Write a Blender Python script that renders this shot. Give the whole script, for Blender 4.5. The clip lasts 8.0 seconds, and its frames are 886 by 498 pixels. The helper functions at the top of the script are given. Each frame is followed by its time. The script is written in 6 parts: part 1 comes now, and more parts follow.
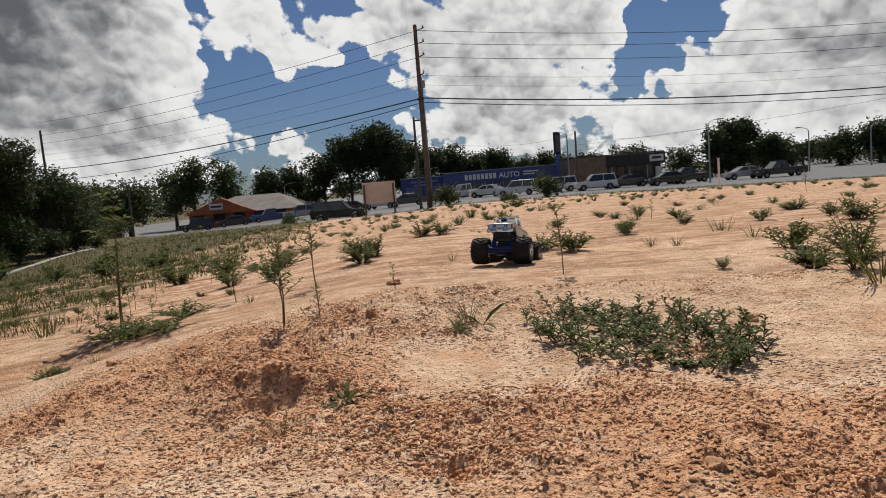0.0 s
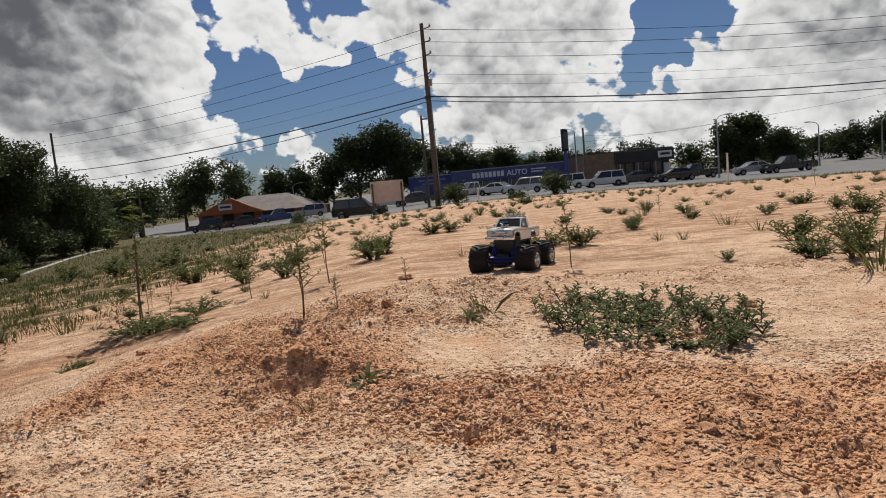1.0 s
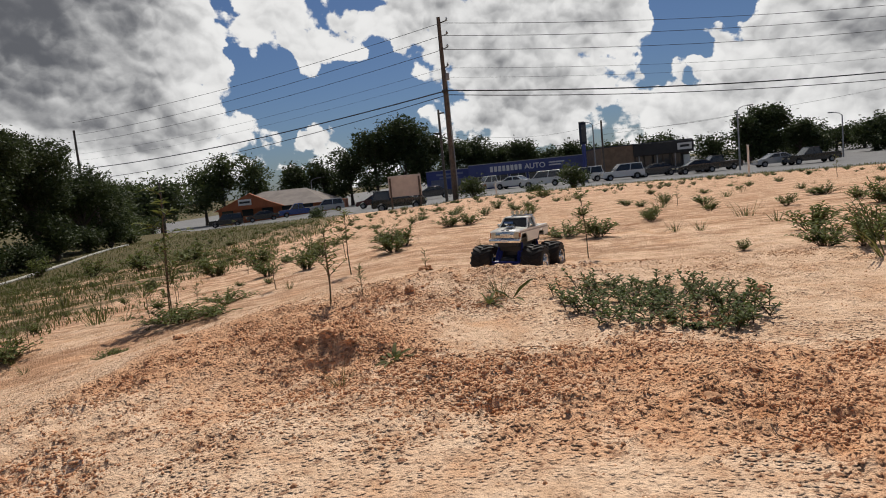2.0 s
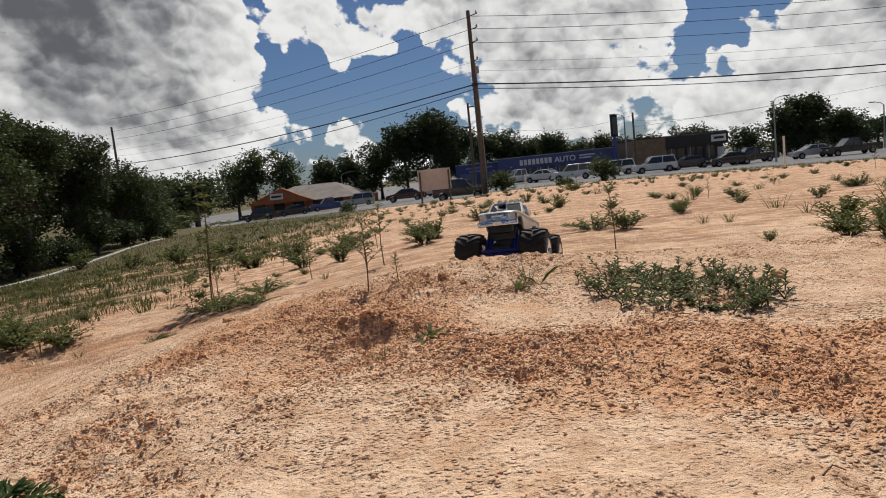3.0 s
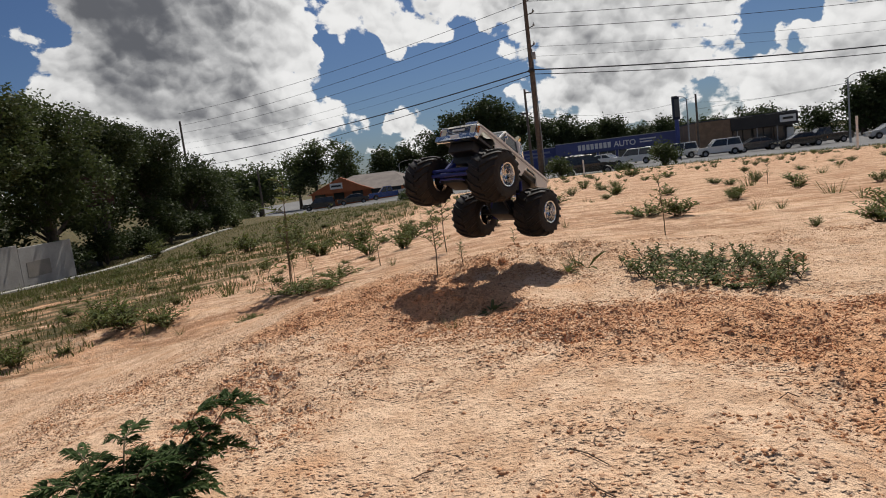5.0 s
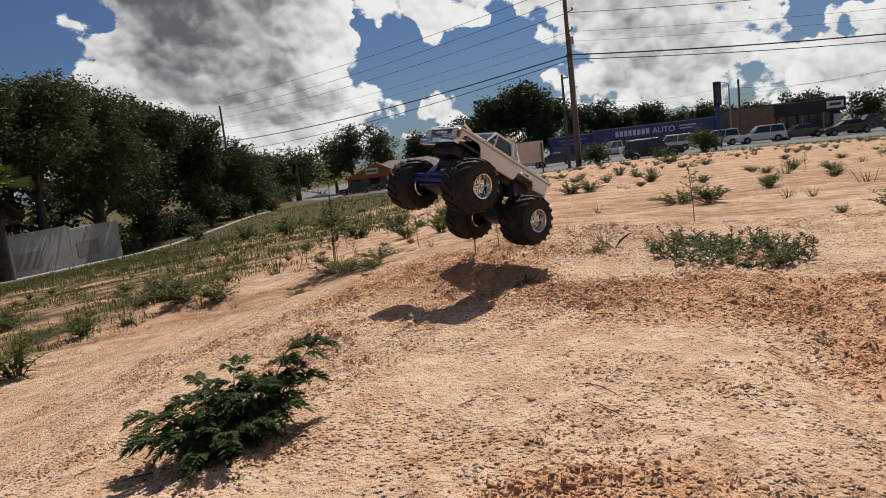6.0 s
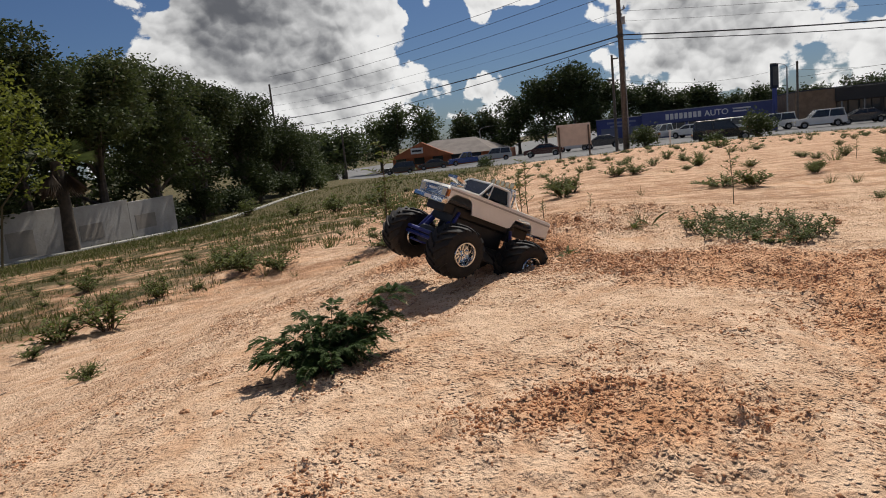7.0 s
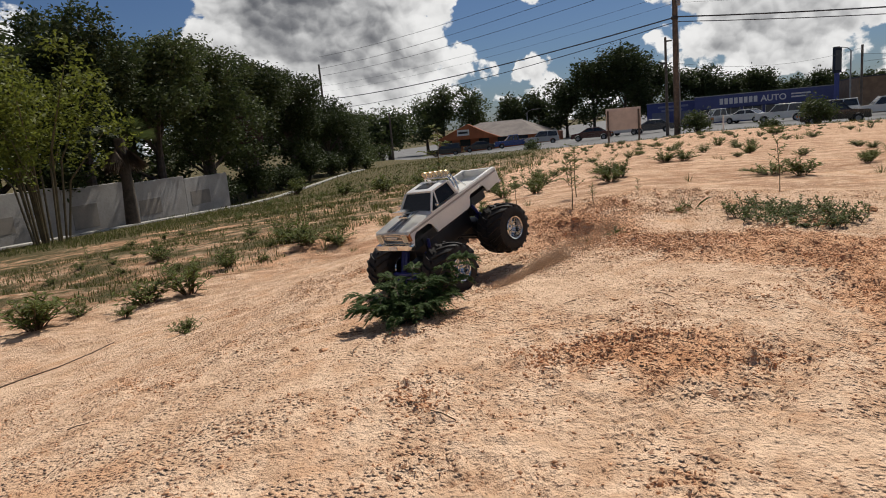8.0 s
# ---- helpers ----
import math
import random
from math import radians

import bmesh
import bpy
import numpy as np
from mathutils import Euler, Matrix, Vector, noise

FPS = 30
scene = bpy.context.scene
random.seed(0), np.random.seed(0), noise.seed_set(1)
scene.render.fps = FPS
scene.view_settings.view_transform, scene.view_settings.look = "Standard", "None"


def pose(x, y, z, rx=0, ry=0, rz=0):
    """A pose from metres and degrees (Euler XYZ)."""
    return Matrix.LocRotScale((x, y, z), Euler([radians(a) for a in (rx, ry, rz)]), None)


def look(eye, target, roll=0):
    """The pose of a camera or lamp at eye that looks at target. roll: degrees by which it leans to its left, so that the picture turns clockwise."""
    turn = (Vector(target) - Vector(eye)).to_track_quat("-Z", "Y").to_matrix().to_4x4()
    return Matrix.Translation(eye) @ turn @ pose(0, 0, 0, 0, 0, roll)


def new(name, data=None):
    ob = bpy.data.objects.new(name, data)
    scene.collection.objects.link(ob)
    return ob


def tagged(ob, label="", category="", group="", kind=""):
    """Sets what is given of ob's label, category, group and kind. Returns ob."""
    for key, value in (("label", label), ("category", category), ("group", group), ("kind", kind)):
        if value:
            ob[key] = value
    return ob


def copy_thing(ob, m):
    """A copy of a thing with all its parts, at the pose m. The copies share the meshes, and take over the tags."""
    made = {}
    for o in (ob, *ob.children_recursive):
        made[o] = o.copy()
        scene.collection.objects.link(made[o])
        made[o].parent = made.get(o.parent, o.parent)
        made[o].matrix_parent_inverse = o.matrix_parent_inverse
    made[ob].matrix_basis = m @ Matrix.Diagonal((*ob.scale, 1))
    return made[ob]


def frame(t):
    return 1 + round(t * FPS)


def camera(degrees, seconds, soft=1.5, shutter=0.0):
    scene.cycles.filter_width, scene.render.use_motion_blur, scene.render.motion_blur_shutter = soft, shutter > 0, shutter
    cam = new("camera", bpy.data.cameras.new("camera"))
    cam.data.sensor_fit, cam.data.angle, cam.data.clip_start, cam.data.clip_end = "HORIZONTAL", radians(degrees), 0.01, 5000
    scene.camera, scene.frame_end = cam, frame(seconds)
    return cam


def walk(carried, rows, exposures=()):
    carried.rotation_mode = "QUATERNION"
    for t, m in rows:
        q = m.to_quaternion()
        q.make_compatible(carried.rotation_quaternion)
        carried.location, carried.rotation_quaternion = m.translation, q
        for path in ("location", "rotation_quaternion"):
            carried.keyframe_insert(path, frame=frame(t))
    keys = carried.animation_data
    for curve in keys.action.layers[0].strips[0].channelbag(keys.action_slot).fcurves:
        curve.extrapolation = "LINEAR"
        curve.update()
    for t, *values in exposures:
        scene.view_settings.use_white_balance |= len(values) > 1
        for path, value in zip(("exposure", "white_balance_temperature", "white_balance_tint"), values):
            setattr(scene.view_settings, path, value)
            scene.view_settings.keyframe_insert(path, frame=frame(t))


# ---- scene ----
cam = camera(68.0, 8.0, soft=1.0)
# seconds, place, Euler turn in degrees
PATH = [
    (0.0, 0.0084, 0.0144, 0.3741, 84.29, 4.74, 0.12),
    (0.5, 0.0047, -0.0258, 0.3712, 84.23, 5.06, 0.36),
    (1.0, -0.0022, -0.0689, 0.3666, 84.21, 5.30, 0.80),
    (1.5, -0.0071, -0.1022, 0.3632, 84.04, 5.51, 1.31),
    (3.0, -0.0107, -0.2636, 0.3568, 83.57, 5.96, 4.88),
    (3.5, -0.0083, -0.3097, 0.3593, 83.47, 6.07, 5.89),
    (4.0, -0.0024, -0.3787, 0.3676, 83.30, 6.19, 7.25),
    (5.5, 0.0216, -0.6712, 0.4025, 82.70, 6.96, 11.22),
    (6.0, 0.0349, -0.7802, 0.4025, 82.14, 6.56, 12.87),
    (6.5, 0.0508, -0.9088, 0.4059, 81.51, 6.22, 14.70),
    (7.0, 0.0669, -1.0450, 0.4113, 80.89, 5.78, 16.77),
    (7.5, 0.0784, -1.1500, 0.4181, 80.35, 5.42, 18.35),
    (8.0, 0.0891, -1.2962, 0.4321, 79.72, 4.97, 20.74),
]
walk(cam, [(t, pose(*r)) for t, *r in PATH], exposures=[(0.0, -0.06), (8.0, -0.02)])

# ---- sky and sun ----
SUN_EL, SUN_AZ = 53.0, 3.0      # degrees; azimuth from +y towards +x


def direction(az, el):
    a, e = radians(az), radians(el)
    return Vector((math.sin(a) * math.cos(e), math.cos(a) * math.cos(e), math.sin(e)))


sun = new("sun", bpy.data.lights.new("sun", "SUN"))
sun.data.energy, sun.data.angle, sun.data.color = 4.5, radians(0.55), (1.0, 0.95, 0.87)
sun.matrix_world = look(direction(SUN_AZ, SUN_EL) * 60, (0, 0, 0))


class Nodes:
    """Short hand for building node trees."""

    def __init__(self, tree):
        self.t = tree

    def add(self, kind, **values):
        n = self.t.nodes.new(kind)
        for k, v in values.items():
            if k == "op":
                n.operation = v
            elif k == "kind_":
                n.noise_dimensions = v
        return n

    def put(self, socket, v):
        if isinstance(v, bpy.types.NodeSocket):
            self.t.links.new(v, socket)
        elif v is not None:
            socket.default_value = v

    def math(self, op, a, b=None, c=None, clamp=False):
        n = self.add("ShaderNodeMath", op=op)
        n.use_clamp = clamp
        for s, v in zip(n.inputs, (a, b, c)):
            self.put(s, v)
        return n.outputs[0]

    def vec(self, op, a, b=None):
        n = self.add("ShaderNodeVectorMath", op=op)
        self.put(n.inputs[0], a)
        self.put(n.inputs[1], b)
        return n.outputs["Value"] if op in ("DISTANCE", "LENGTH", "DOT_PRODUCT") else n.outputs[0]

    def noise(self, vec, scale, detail=4.0, rough=0.55, distort=0.0):
        n = self.add("ShaderNodeTexNoise")
        self.put(n.inputs["Vector"], vec)
        for k, v in (("Scale", scale), ("Detail", detail), ("Roughness", rough), ("Distortion", distort)):
            self.put(n.inputs[k], v)
        return n.outputs["Fac"]

    def voronoi(self, vec, scale, feature="F1"):
        n = self.add("ShaderNodeTexVoronoi")
        n.feature = feature
        self.put(n.inputs["Vector"], vec)
        self.put(n.inputs["Scale"], scale)
        return n.outputs["Distance"]

    def step(self, v, lo, hi, a=0.0, b=1.0):
        n = self.add("ShaderNodeMapRange")
        n.interpolation_type = "SMOOTHSTEP"
        for s, x in zip(n.inputs, (v, lo, hi, a, b)):
            self.put(s, x)
        return n.outputs[0]

    def mix(self, f, a, b, blend="MIX"):
        n = self.add("ShaderNodeMix")
        n.data_type, n.blend_type = "RGBA", blend
        self.put(n.inputs[0], f)
        for s, v in ((n.inputs[6], a), (n.inputs[7], b)):
            self.put(s, (*v, 1.0) if isinstance(v, tuple) and len(v) == 3 else v)
        return n.outputs[2]


def build_world():
    world = bpy.data.worlds.new("sky")
    scene.world = world
    world.use_nodes = True
    t = world.node_tree
    t.nodes.clear()
    n = Nodes(t)
    ray = n.vec("NORMALIZE", n.vec("MULTIPLY", n.add("ShaderNodeTexCoord").outputs["Generated"], (1.0, 1 / 1.375, 1.0)))
    sky = n.add("ShaderNodeTexSky")
    sky.sky_type, sky.sun_disc = "NISHITA", False
    sky.sun_elevation, sky.sun_rotation = radians(SUN_EL), radians(SUN_AZ)
    sky.air_density, sky.dust_density, sky.ozone_density = 1.0, 0.6, 2.0
    blue = n.mix(1.0, sky.outputs[0], (0.026, 0.033, 0.045), "MULTIPLY")

    # cumulus: soft masses (azimuth, elevation, radius in degrees, weight) broken up by turbulence
    wob = n.vec("MULTIPLY", ray, (1.0, 1.0, 1.35))
    big = n.noise(wob, 5.2, 9.0, 0.58, 0.15)
    lift = n.vec("ADD", wob, (0.004, 0.010, 0.034))
    big_up = n.noise(lift, 5.2, 9.0, 0.58, 0.15)
    masses = [(-33, 17, 12, 0.30), (-38, 8, 10, 0.25), (-46, 13, 8, 0.18), (-17, 18.5, 6, 0.30), (-6, 19, 7, 0.26), (-27, 7.5, 5, 0.16),
              (9, 15, 10, 0.27), (12, 9, 9, 0.24), (2, 9, 6, 0.22), (34, 11, 9, 0.30), (42, 5, 9, 0.28), (25, 5, 8, 0.20),
              (-15.5, 4.8, 4.5, 0.34), (-61, 11.0, 5, 0.36), (-72, 9, 5, 0.15), (20, 18, 5, 0.2), (60, 12, 16, 0.25), (0, 34, 14, 0.10), (-40, 24, 9, 0.24)]
    gaps = [(-24.5, 15, 2.4, -0.30), (-21.5, 11, 2.8, -0.32), (-12, 8.0, 3.6, -0.34), (-18, 9, 3.0, -0.32), (-9, 11.5, 3.2, -0.34), (-15, 11, 3.0, -0.30), (-4.0, 9.0, 1.6, -0.26), (24, 9, 1.6, -0.2), (23.5, 12.0, 2.6, -0.40), (29, 14.5, 2.6, -0.36), (24, 15.5, 2.0, -0.30),
            (-55, 16.5, 7, -0.34), (-66, 17, 8, -0.34), (-25.5, 20, 2.5, -0.28), (-11, 21, 2.5, -0.25), (-75, 18, 9, -0.2), (26, 9, 2.0, -0.2)]
    # ragged outlines
    swirl = n.add("ShaderNodeTexNoise")
    n.put(swirl.inputs["Vector"], ray)
    swirl.inputs["Scale"].default_value, swirl.inputs["Detail"].default_value = 11.0, 6.0
    torn = n.vec("ADD", ray, n.vec("MULTIPLY", n.vec("SUBTRACT", swirl.outputs["Color"], (0.5, 0.5, 0.5)), (0.20, 0.20, 0.20)))
    total = None
    for az, el, rad, w in masses + gaps:
        d = n.vec("DISTANCE", torn, tuple(direction(az, el)))
        b = n.step(d, 0.0, 2 * math.sin(radians(rad) / 2) * 1.5, w, 0.0)
        total = b if total is None else n.math("ADD", total, b)
    med = n.noise(wob, 15.0, 7.0, 0.6, 0.25)
    med_up = n.noise(lift, 15.0, 7.0, 0.6, 0.25)
    # rounded heads
    soft = n.vec("MULTIPLY", n.vec("ADD", torn, n.vec("MULTIPLY", ray, (2.0, 2.0, 2.0))), (1 / 3, 1 / 3, 1 / 3))
    heads = n.math("MULTIPLY_ADD", n.voronoi(soft, 21.0), -0.30, 0.62)
    heads_up = n.math("MULTIPLY_ADD", n.voronoi(n.vec("ADD", soft, (0.003, 0.006, 0.014)), 21.0), -0.30, 0.62)
    small = n.math("SUBTRACT", n.voronoi(n.vec("ADD", soft, (0.002, 0.003, 0.007)), 46.0), n.voronoi(soft, 46.0))
    med, med_up = n.math("MULTIPLY_ADD", med, 0.65, n.math("MULTIPLY", heads, 0.35)), n.math("MULTIPLY_ADD", med_up, 0.65, n.math("MULTIPLY", heads_up, 0.35))
    dens = n.math("ADD", n.math("ADD", big, total), n.math("MULTIPLY_ADD", med, 0.46, -0.23))
    dens_up = n.math("ADD", n.math("ADD", big_up, total), n.math("MULTIPLY_ADD", med_up, 0.46, -0.23))
    edge = n.math("MULTIPLY_ADD", n.math("SUBTRACT", heads, 0.50), 0.65, dens)
    cover = n.step(edge, 0.54, 0.595)
    # sunlit crests, shaded bases
    relief = n.math("SUBTRACT", dens_up, dens)
    thick = n.step(dens, 0.60, 0.98)
    fine = n.noise(wob, 30.0, 6.0, 0.6, 0.3)
    dark = None
    for az, el, rad, w in [(-47, 20, 9, 0.30), (-38, 19, 9, 0.30), (-45, 15, 7, 0.20), (-33, 9, 5, 0.16), (0, 19, 7, 0.30), (1, 9, 5, 0.26), (41, 6, 7, 0.22), (-40, 25, 9, 0.3), (14, 7, 5, 0.16)]:
        d = n.vec("DISTANCE", torn, tuple(direction(az, el)))
        b = n.step(d, 0.0, 2 * math.sin(radians(rad) / 2) * 1.5, w, 0.0)
        dark = b if dark is None else n.math("ADD", dark, b)
    lit = n.math("MULTIPLY_ADD", relief, -1.25, n.math("MULTIPLY_ADD", fine, 0.16, 0.77))
    puff = n.math("MULTIPLY_ADD", n.math("SUBTRACT", heads, heads_up), 1.6, n.math("MULTIPLY", small, 0.32))
    lit = n.math("ADD", lit, puff)
    lit = n.math("SUBTRACT", n.math("SUBTRACT", lit, n.math("MULTIPLY", thick, 0.50)), dark)
    lit = n.step(lit, -0.32, 0.98)
    cloud = n.mix(lit, (0.120, 0.125, 0.14), (0.86, 0.855, 0.845))
    bg = n.add("ShaderNodeBackground")
    n.put(bg.inputs[0], n.mix(cover, blue, cloud))
    bg.inputs[1].default_value = 1.0
    out = n.add("ShaderNodeOutputWorld")
    t.links.new(bg.outputs[0], out.inputs[0])


build_world()

# ---- materials ----
MATS = {}


def material(name, base, rough=0.6, metal=0.0, vary=0.25, scale=8.0, bump=0.0, bump_scale=60.0, second=None, coat=0.0, spec=0.5, through_light=0.0, per_piece=0.0):
    """A surface with grain at two scales. second: the colour that broad patches drift to."""
    if name in MATS:
        return MATS[name]
    m = bpy.data.materials.new(name)
    m.use_nodes = True
    t = m.node_tree
    t.nodes.clear()
    n = Nodes(t)
    pos = n.add("ShaderNodeTexCoord").outputs["Object"]
    broad = n.noise(pos, scale, 3.0, 0.6)
    grain = n.noise(pos, scale * 9, 4.0, 0.6)
    dim = tuple(c * (1 - vary) for c in base)
    col = n.mix(n.step(broad, 0.35, 0.65), base, second if second else dim)
    col = n.mix(n.math("MULTIPLY", n.step(grain, 0.45, 0.7), vary), col, tuple(c * 0.55 for c in base))
    if per_piece:
        geo = n.add("ShaderNodeNewGeometry").outputs["Random Per Island"]
        col = n.mix(n.math("MULTIPLY", geo, per_piece), col, tuple(min(1, c * 1.9) for c in base))
    b = n.add("ShaderNodeBsdfPrincipled")
    n.put(b.inputs["Base Color"], col)
    n.put(b.inputs["Roughness"], n.math("MULTIPLY_ADD", grain, 0.25, max(rough - 0.12, 0.03)))
    b.inputs["Metallic"].default_value = metal
    b.inputs["Specular IOR Level"].default_value = spec
    b.inputs["Coat Weight"].default_value = coat
    if bump:
        bn = n.add("ShaderNodeBump")
        bn.inputs["Strength"].default_value = bump
        bn.inputs["Distance"].default_value = 0.5 / bump_scale
        n.put(bn.inputs["Height"], n.noise(pos, bump_scale, 4.0, 0.6))
        t.links.new(bn.outputs[0], b.inputs["Normal"])
    out = n.add("ShaderNodeOutputMaterial")
    shader = b.outputs[0]
    if through_light:
        tr = n.add("ShaderNodeBsdfTranslucent")
        n.put(tr.inputs[0], n.mix(0.5, col, tuple(min(1, c * 2.2) for c in base)))
        mx = n.add("ShaderNodeMixShader")
        mx.inputs[0].default_value = through_light
        t.links.new(shader, mx.inputs[1])
        t.links.new(tr.outputs[0], mx.inputs[2])
        shader = mx.outputs[0]
    t.links.new(shader, out.inputs[0])
    MATS[name] = m
    return m


def ground_material():
    """Pale sand, orange clay and thin grass, by the soil masks of the mesh."""
    m = bpy.data.materials.new("sandy_soil")
    m.use_nodes = True
    t = m.node_tree
    t.nodes.clear()
    n = Nodes(t)
    pos = n.add("ShaderNodeTexCoord").outputs["Object"]

    def mask(name):
        a = n.add("ShaderNodeAttribute")
        a.attribute_name = name
        return a.outputs["Fac"]

    clay, grass = mask("clay"), mask("grass")
    n1 = n.noise(pos, 2.2, 5.0, 0.6)
    n2 = n.noise(pos, 11.0, 6.0, 0.65, 0.4)
    n3 = n.noise(pos, 62.0, 4.0, 0.65)
    n4 = n.noise(pos, 260.0, 3.0, 0.7)
    crumbly = n.step(n.math("ADD", n.noise(pos, 4.2, 6.0, 0.7, 0.3), n.math("MULTIPLY", clay, 0.10)), 0.44, 0.62)
    sand = n.mix(n.step(n2, 0.35, 0.7), (0.800, 0.560, 0.380), (0.585, 0.360, 0.218))
    sand = n.mix(n.math("MULTIPLY", n.step(n.noise(pos, 3.3, 6.0, 0.68, 0.6), 0.50, 0.66), 0.60), sand, (0.640, 0.350, 0.190))
    specks = n.math("MULTIPLY", n.step(n3, 0.555, 0.615), n.math("MULTIPLY_ADD", crumbly, 0.80, 0.20))
    sand = n.mix(specks, sand, (0.285, 0.145, 0.082))
    red = n.mix(n.step(n2, 0.3, 0.65), (0.560, 0.270, 0.130), (0.740, 0.440, 0.260))
    red = n.mix(n.math("MULTIPLY", n.step(n3, 0.53, 0.60), 0.60), red, (0.275, 0.125, 0.066))
    f = n.math("ADD", clay, n.math("MULTIPLY", n.math("SUBTRACT", n2, 0.5), 1.3))
    f = n.math("ADD", f, n.math("MULTIPLY", n.math("SUBTRACT", n1, 0.5), 1.1))
    col = n.mix(n.step(f, 0.26, 0.72), sand, red)
    # weathered bands of orange crust across the lot
    mp = n.vec("MULTIPLY", pos, (0.55, 2.6, 1.0))
    band = n.noise(mp, 1.5, 7.0, 0.68, 0.3)
    col = n.mix(n.math("MULTIPLY", n.math("MULTIPLY", n.step(n.vec("LENGTH", pos), 1.8, 4.5), n.step(band, 0.415, 0.530)), n.step(n.noise(mp, 6.0, 5.0, 0.7), 0.38, 0.58)), col, n.mix(n2, (0.50, 0.27, 0.145), (0.30, 0.150, 0.080)))
    green = n.mix(n.step(n2, 0.4, 0.62), (0.060, 0.062, 0.022), (0.150, 0.105, 0.050))
    g = n.math("ADD", grass, n.math("MULTIPLY", n.math("SUBTRACT", n.noise(pos, 1.7, 6.0, 0.7), 0.5), 1.5))
    col = n.mix(n.step(g, 0.48, 0.82), col, green)
    col = n.mix(n.math("MULTIPLY", n.step(n4, 0.60, 0.68), n.math("MULTIPLY_ADD", crumbly, 0.45, 0.12)), col, (0.15, 0.085, 0.05))
    b = n.add("ShaderNodeBsdfPrincipled")
    n.put(b.inputs["Base Color"], col)
    b.inputs["Roughness"].default_value = 0.93
    b.inputs["Specular IOR Level"].default_value = 0.15
    # crumbs and grit
    crumbs = n.voronoi(pos, 105.0)
    h = n.math("MULTIPLY_ADD", n.step(crumbs, 0.05, 0.5, 1.0, 0.0), n.math("MULTIPLY_ADD", crumbly, 1.1, n.math("MULTIPLY", n.step(n3, 0.45, 0.65), 0.4)), n.math("MULTIPLY", n3, 1.2))
    h = n.math("MULTIPLY_ADD", n4, 0.35, h)
    bn = n.add("ShaderNodeBump")
    bn.inputs["Strength"].default_value = 1.0
    bn.inputs["Distance"].default_value = 0.011
    n.put(bn.inputs["Height"], h)
    t.links.new(bn.outputs[0], b.inputs["Normal"])
    out = n.add("ShaderNodeOutputMaterial")
    t.links.new(b.outputs[0], out.inputs[0])
    return m


# ---- mesh helpers ----
def mesh_from(name, verts, faces, mat, smooth=False):
    me = bpy.data.meshes.new(name)
    me.from_pydata([tuple(v) for v in verts], [], faces)
    if mat:
        me.materials.append(mat)
    if smooth:
        me.polygons.foreach_set("use_smooth", [True] * len(me.polygons))
    me.update()
    return me


def part(name, bm, mat, parent=None, label="", smooth=False, m=None):
    """Links a bmesh (or a mesh) as one object under its parent."""
    if isinstance(bm, bpy.types.Mesh):
        me = bm
    else:
        bmesh.ops.recalc_face_normals(bm, faces=bm.faces)
        me = bpy.data.meshes.new(name)
        bm.to_mesh(me)
        bm.free()
        me.materials.append(mat)
        if smooth:
            me.polygons.foreach_set("use_smooth", [True] * len(me.polygons))
            me.set_sharp_from_angle(angle=radians(38))
    ob = new(name, me)
    if parent is not None:
        ob.parent = parent
    if m is not None:
        ob.matrix_basis = m
    if label:
        tagged(ob, label)
    return ob


def box(bm, x0, x1, y0, y1, z0, z1, bevel=0.0, m=None):
    v = bmesh.ops.create_cube(bm, size=1.0)["verts"]
    for p in v:
        p.co = Vector(((x0 + x1) / 2 + p.co.x * (x1 - x0), (y0 + y1) / 2 + p.co.y * (y1 - y0), (z0 + z1) / 2 + p.co.z * (z1 - z0)))
    if bevel:
        edges = list({e for p in v for e in p.link_edges})
        v = list({q for f in bmesh.ops.bevel(bm, geom=edges, offset=bevel, segments=2, affect="EDGES", profile=0.5)["faces"] for q in f.verts} | {q for q in v if q.is_valid})
    if m is not None:
        bmesh.ops.transform(bm, matrix=m, verts=v)
    return bm


def boxed(*a, bevel=0.0, m=None):
    return box(bmesh.new(), *a, bevel=bevel, m=m)


def tube(bm, points, radii, sides=8, caps=True):
    """A round rod along points; radii: one number or one a point."""
    points = [Vector(p) for p in points]
    if not hasattr(radii, "__len__"):
        radii = [radii] * len(points)
    rings = []
    side = None
    for i, p in enumerate(points):
        d = (points[min(i + 1, len(points) - 1)] - points[max(i - 1, 0)]).normalized()
        if side is None:
            side = d.orthogonal().normalized()
        side = (side - d * side.dot(d)).normalized()
        up = d.cross(side)
        rings.append([bm.verts.new(p + (side * math.cos(a) + up * math.sin(a)) * radii[i]) for a in (2 * math.pi * k / sides for k in range(sides))])
    for a, b in zip(rings, rings[1:]):
        for k in range(sides):
            bm.faces.new((a[k], a[(k + 1) % sides], b[(k + 1) % sides], b[k]))
    if caps:
        bm.faces.new(rings[0][::-1])
        bm.faces.new(rings[-1])
    return bm


def tubed(points, radii, sides=8):
    return tube(bmesh.new(), points, radii, sides)


def lathe(bm, profile, n=24, axis="y"):
    """Turns (along, radius) pairs round an axis; a closed profile ring."""
    rings = []
    for k in range(n):
        a = 2 * math.pi * k / n
        c, s = math.cos(a), math.sin(a)
        rings.append([bm.verts.new((r * c, y, r * s) if axis == "y" else (r * c, r * s, y)) for y, r in profile])
    for k in range(n):
        a, b = rings[k], rings[(k + 1) % n]
        for i in range(len(profile) - 1):
            bm.faces.new((a[i], a[i + 1], b[i + 1], b[i]))
    return bm


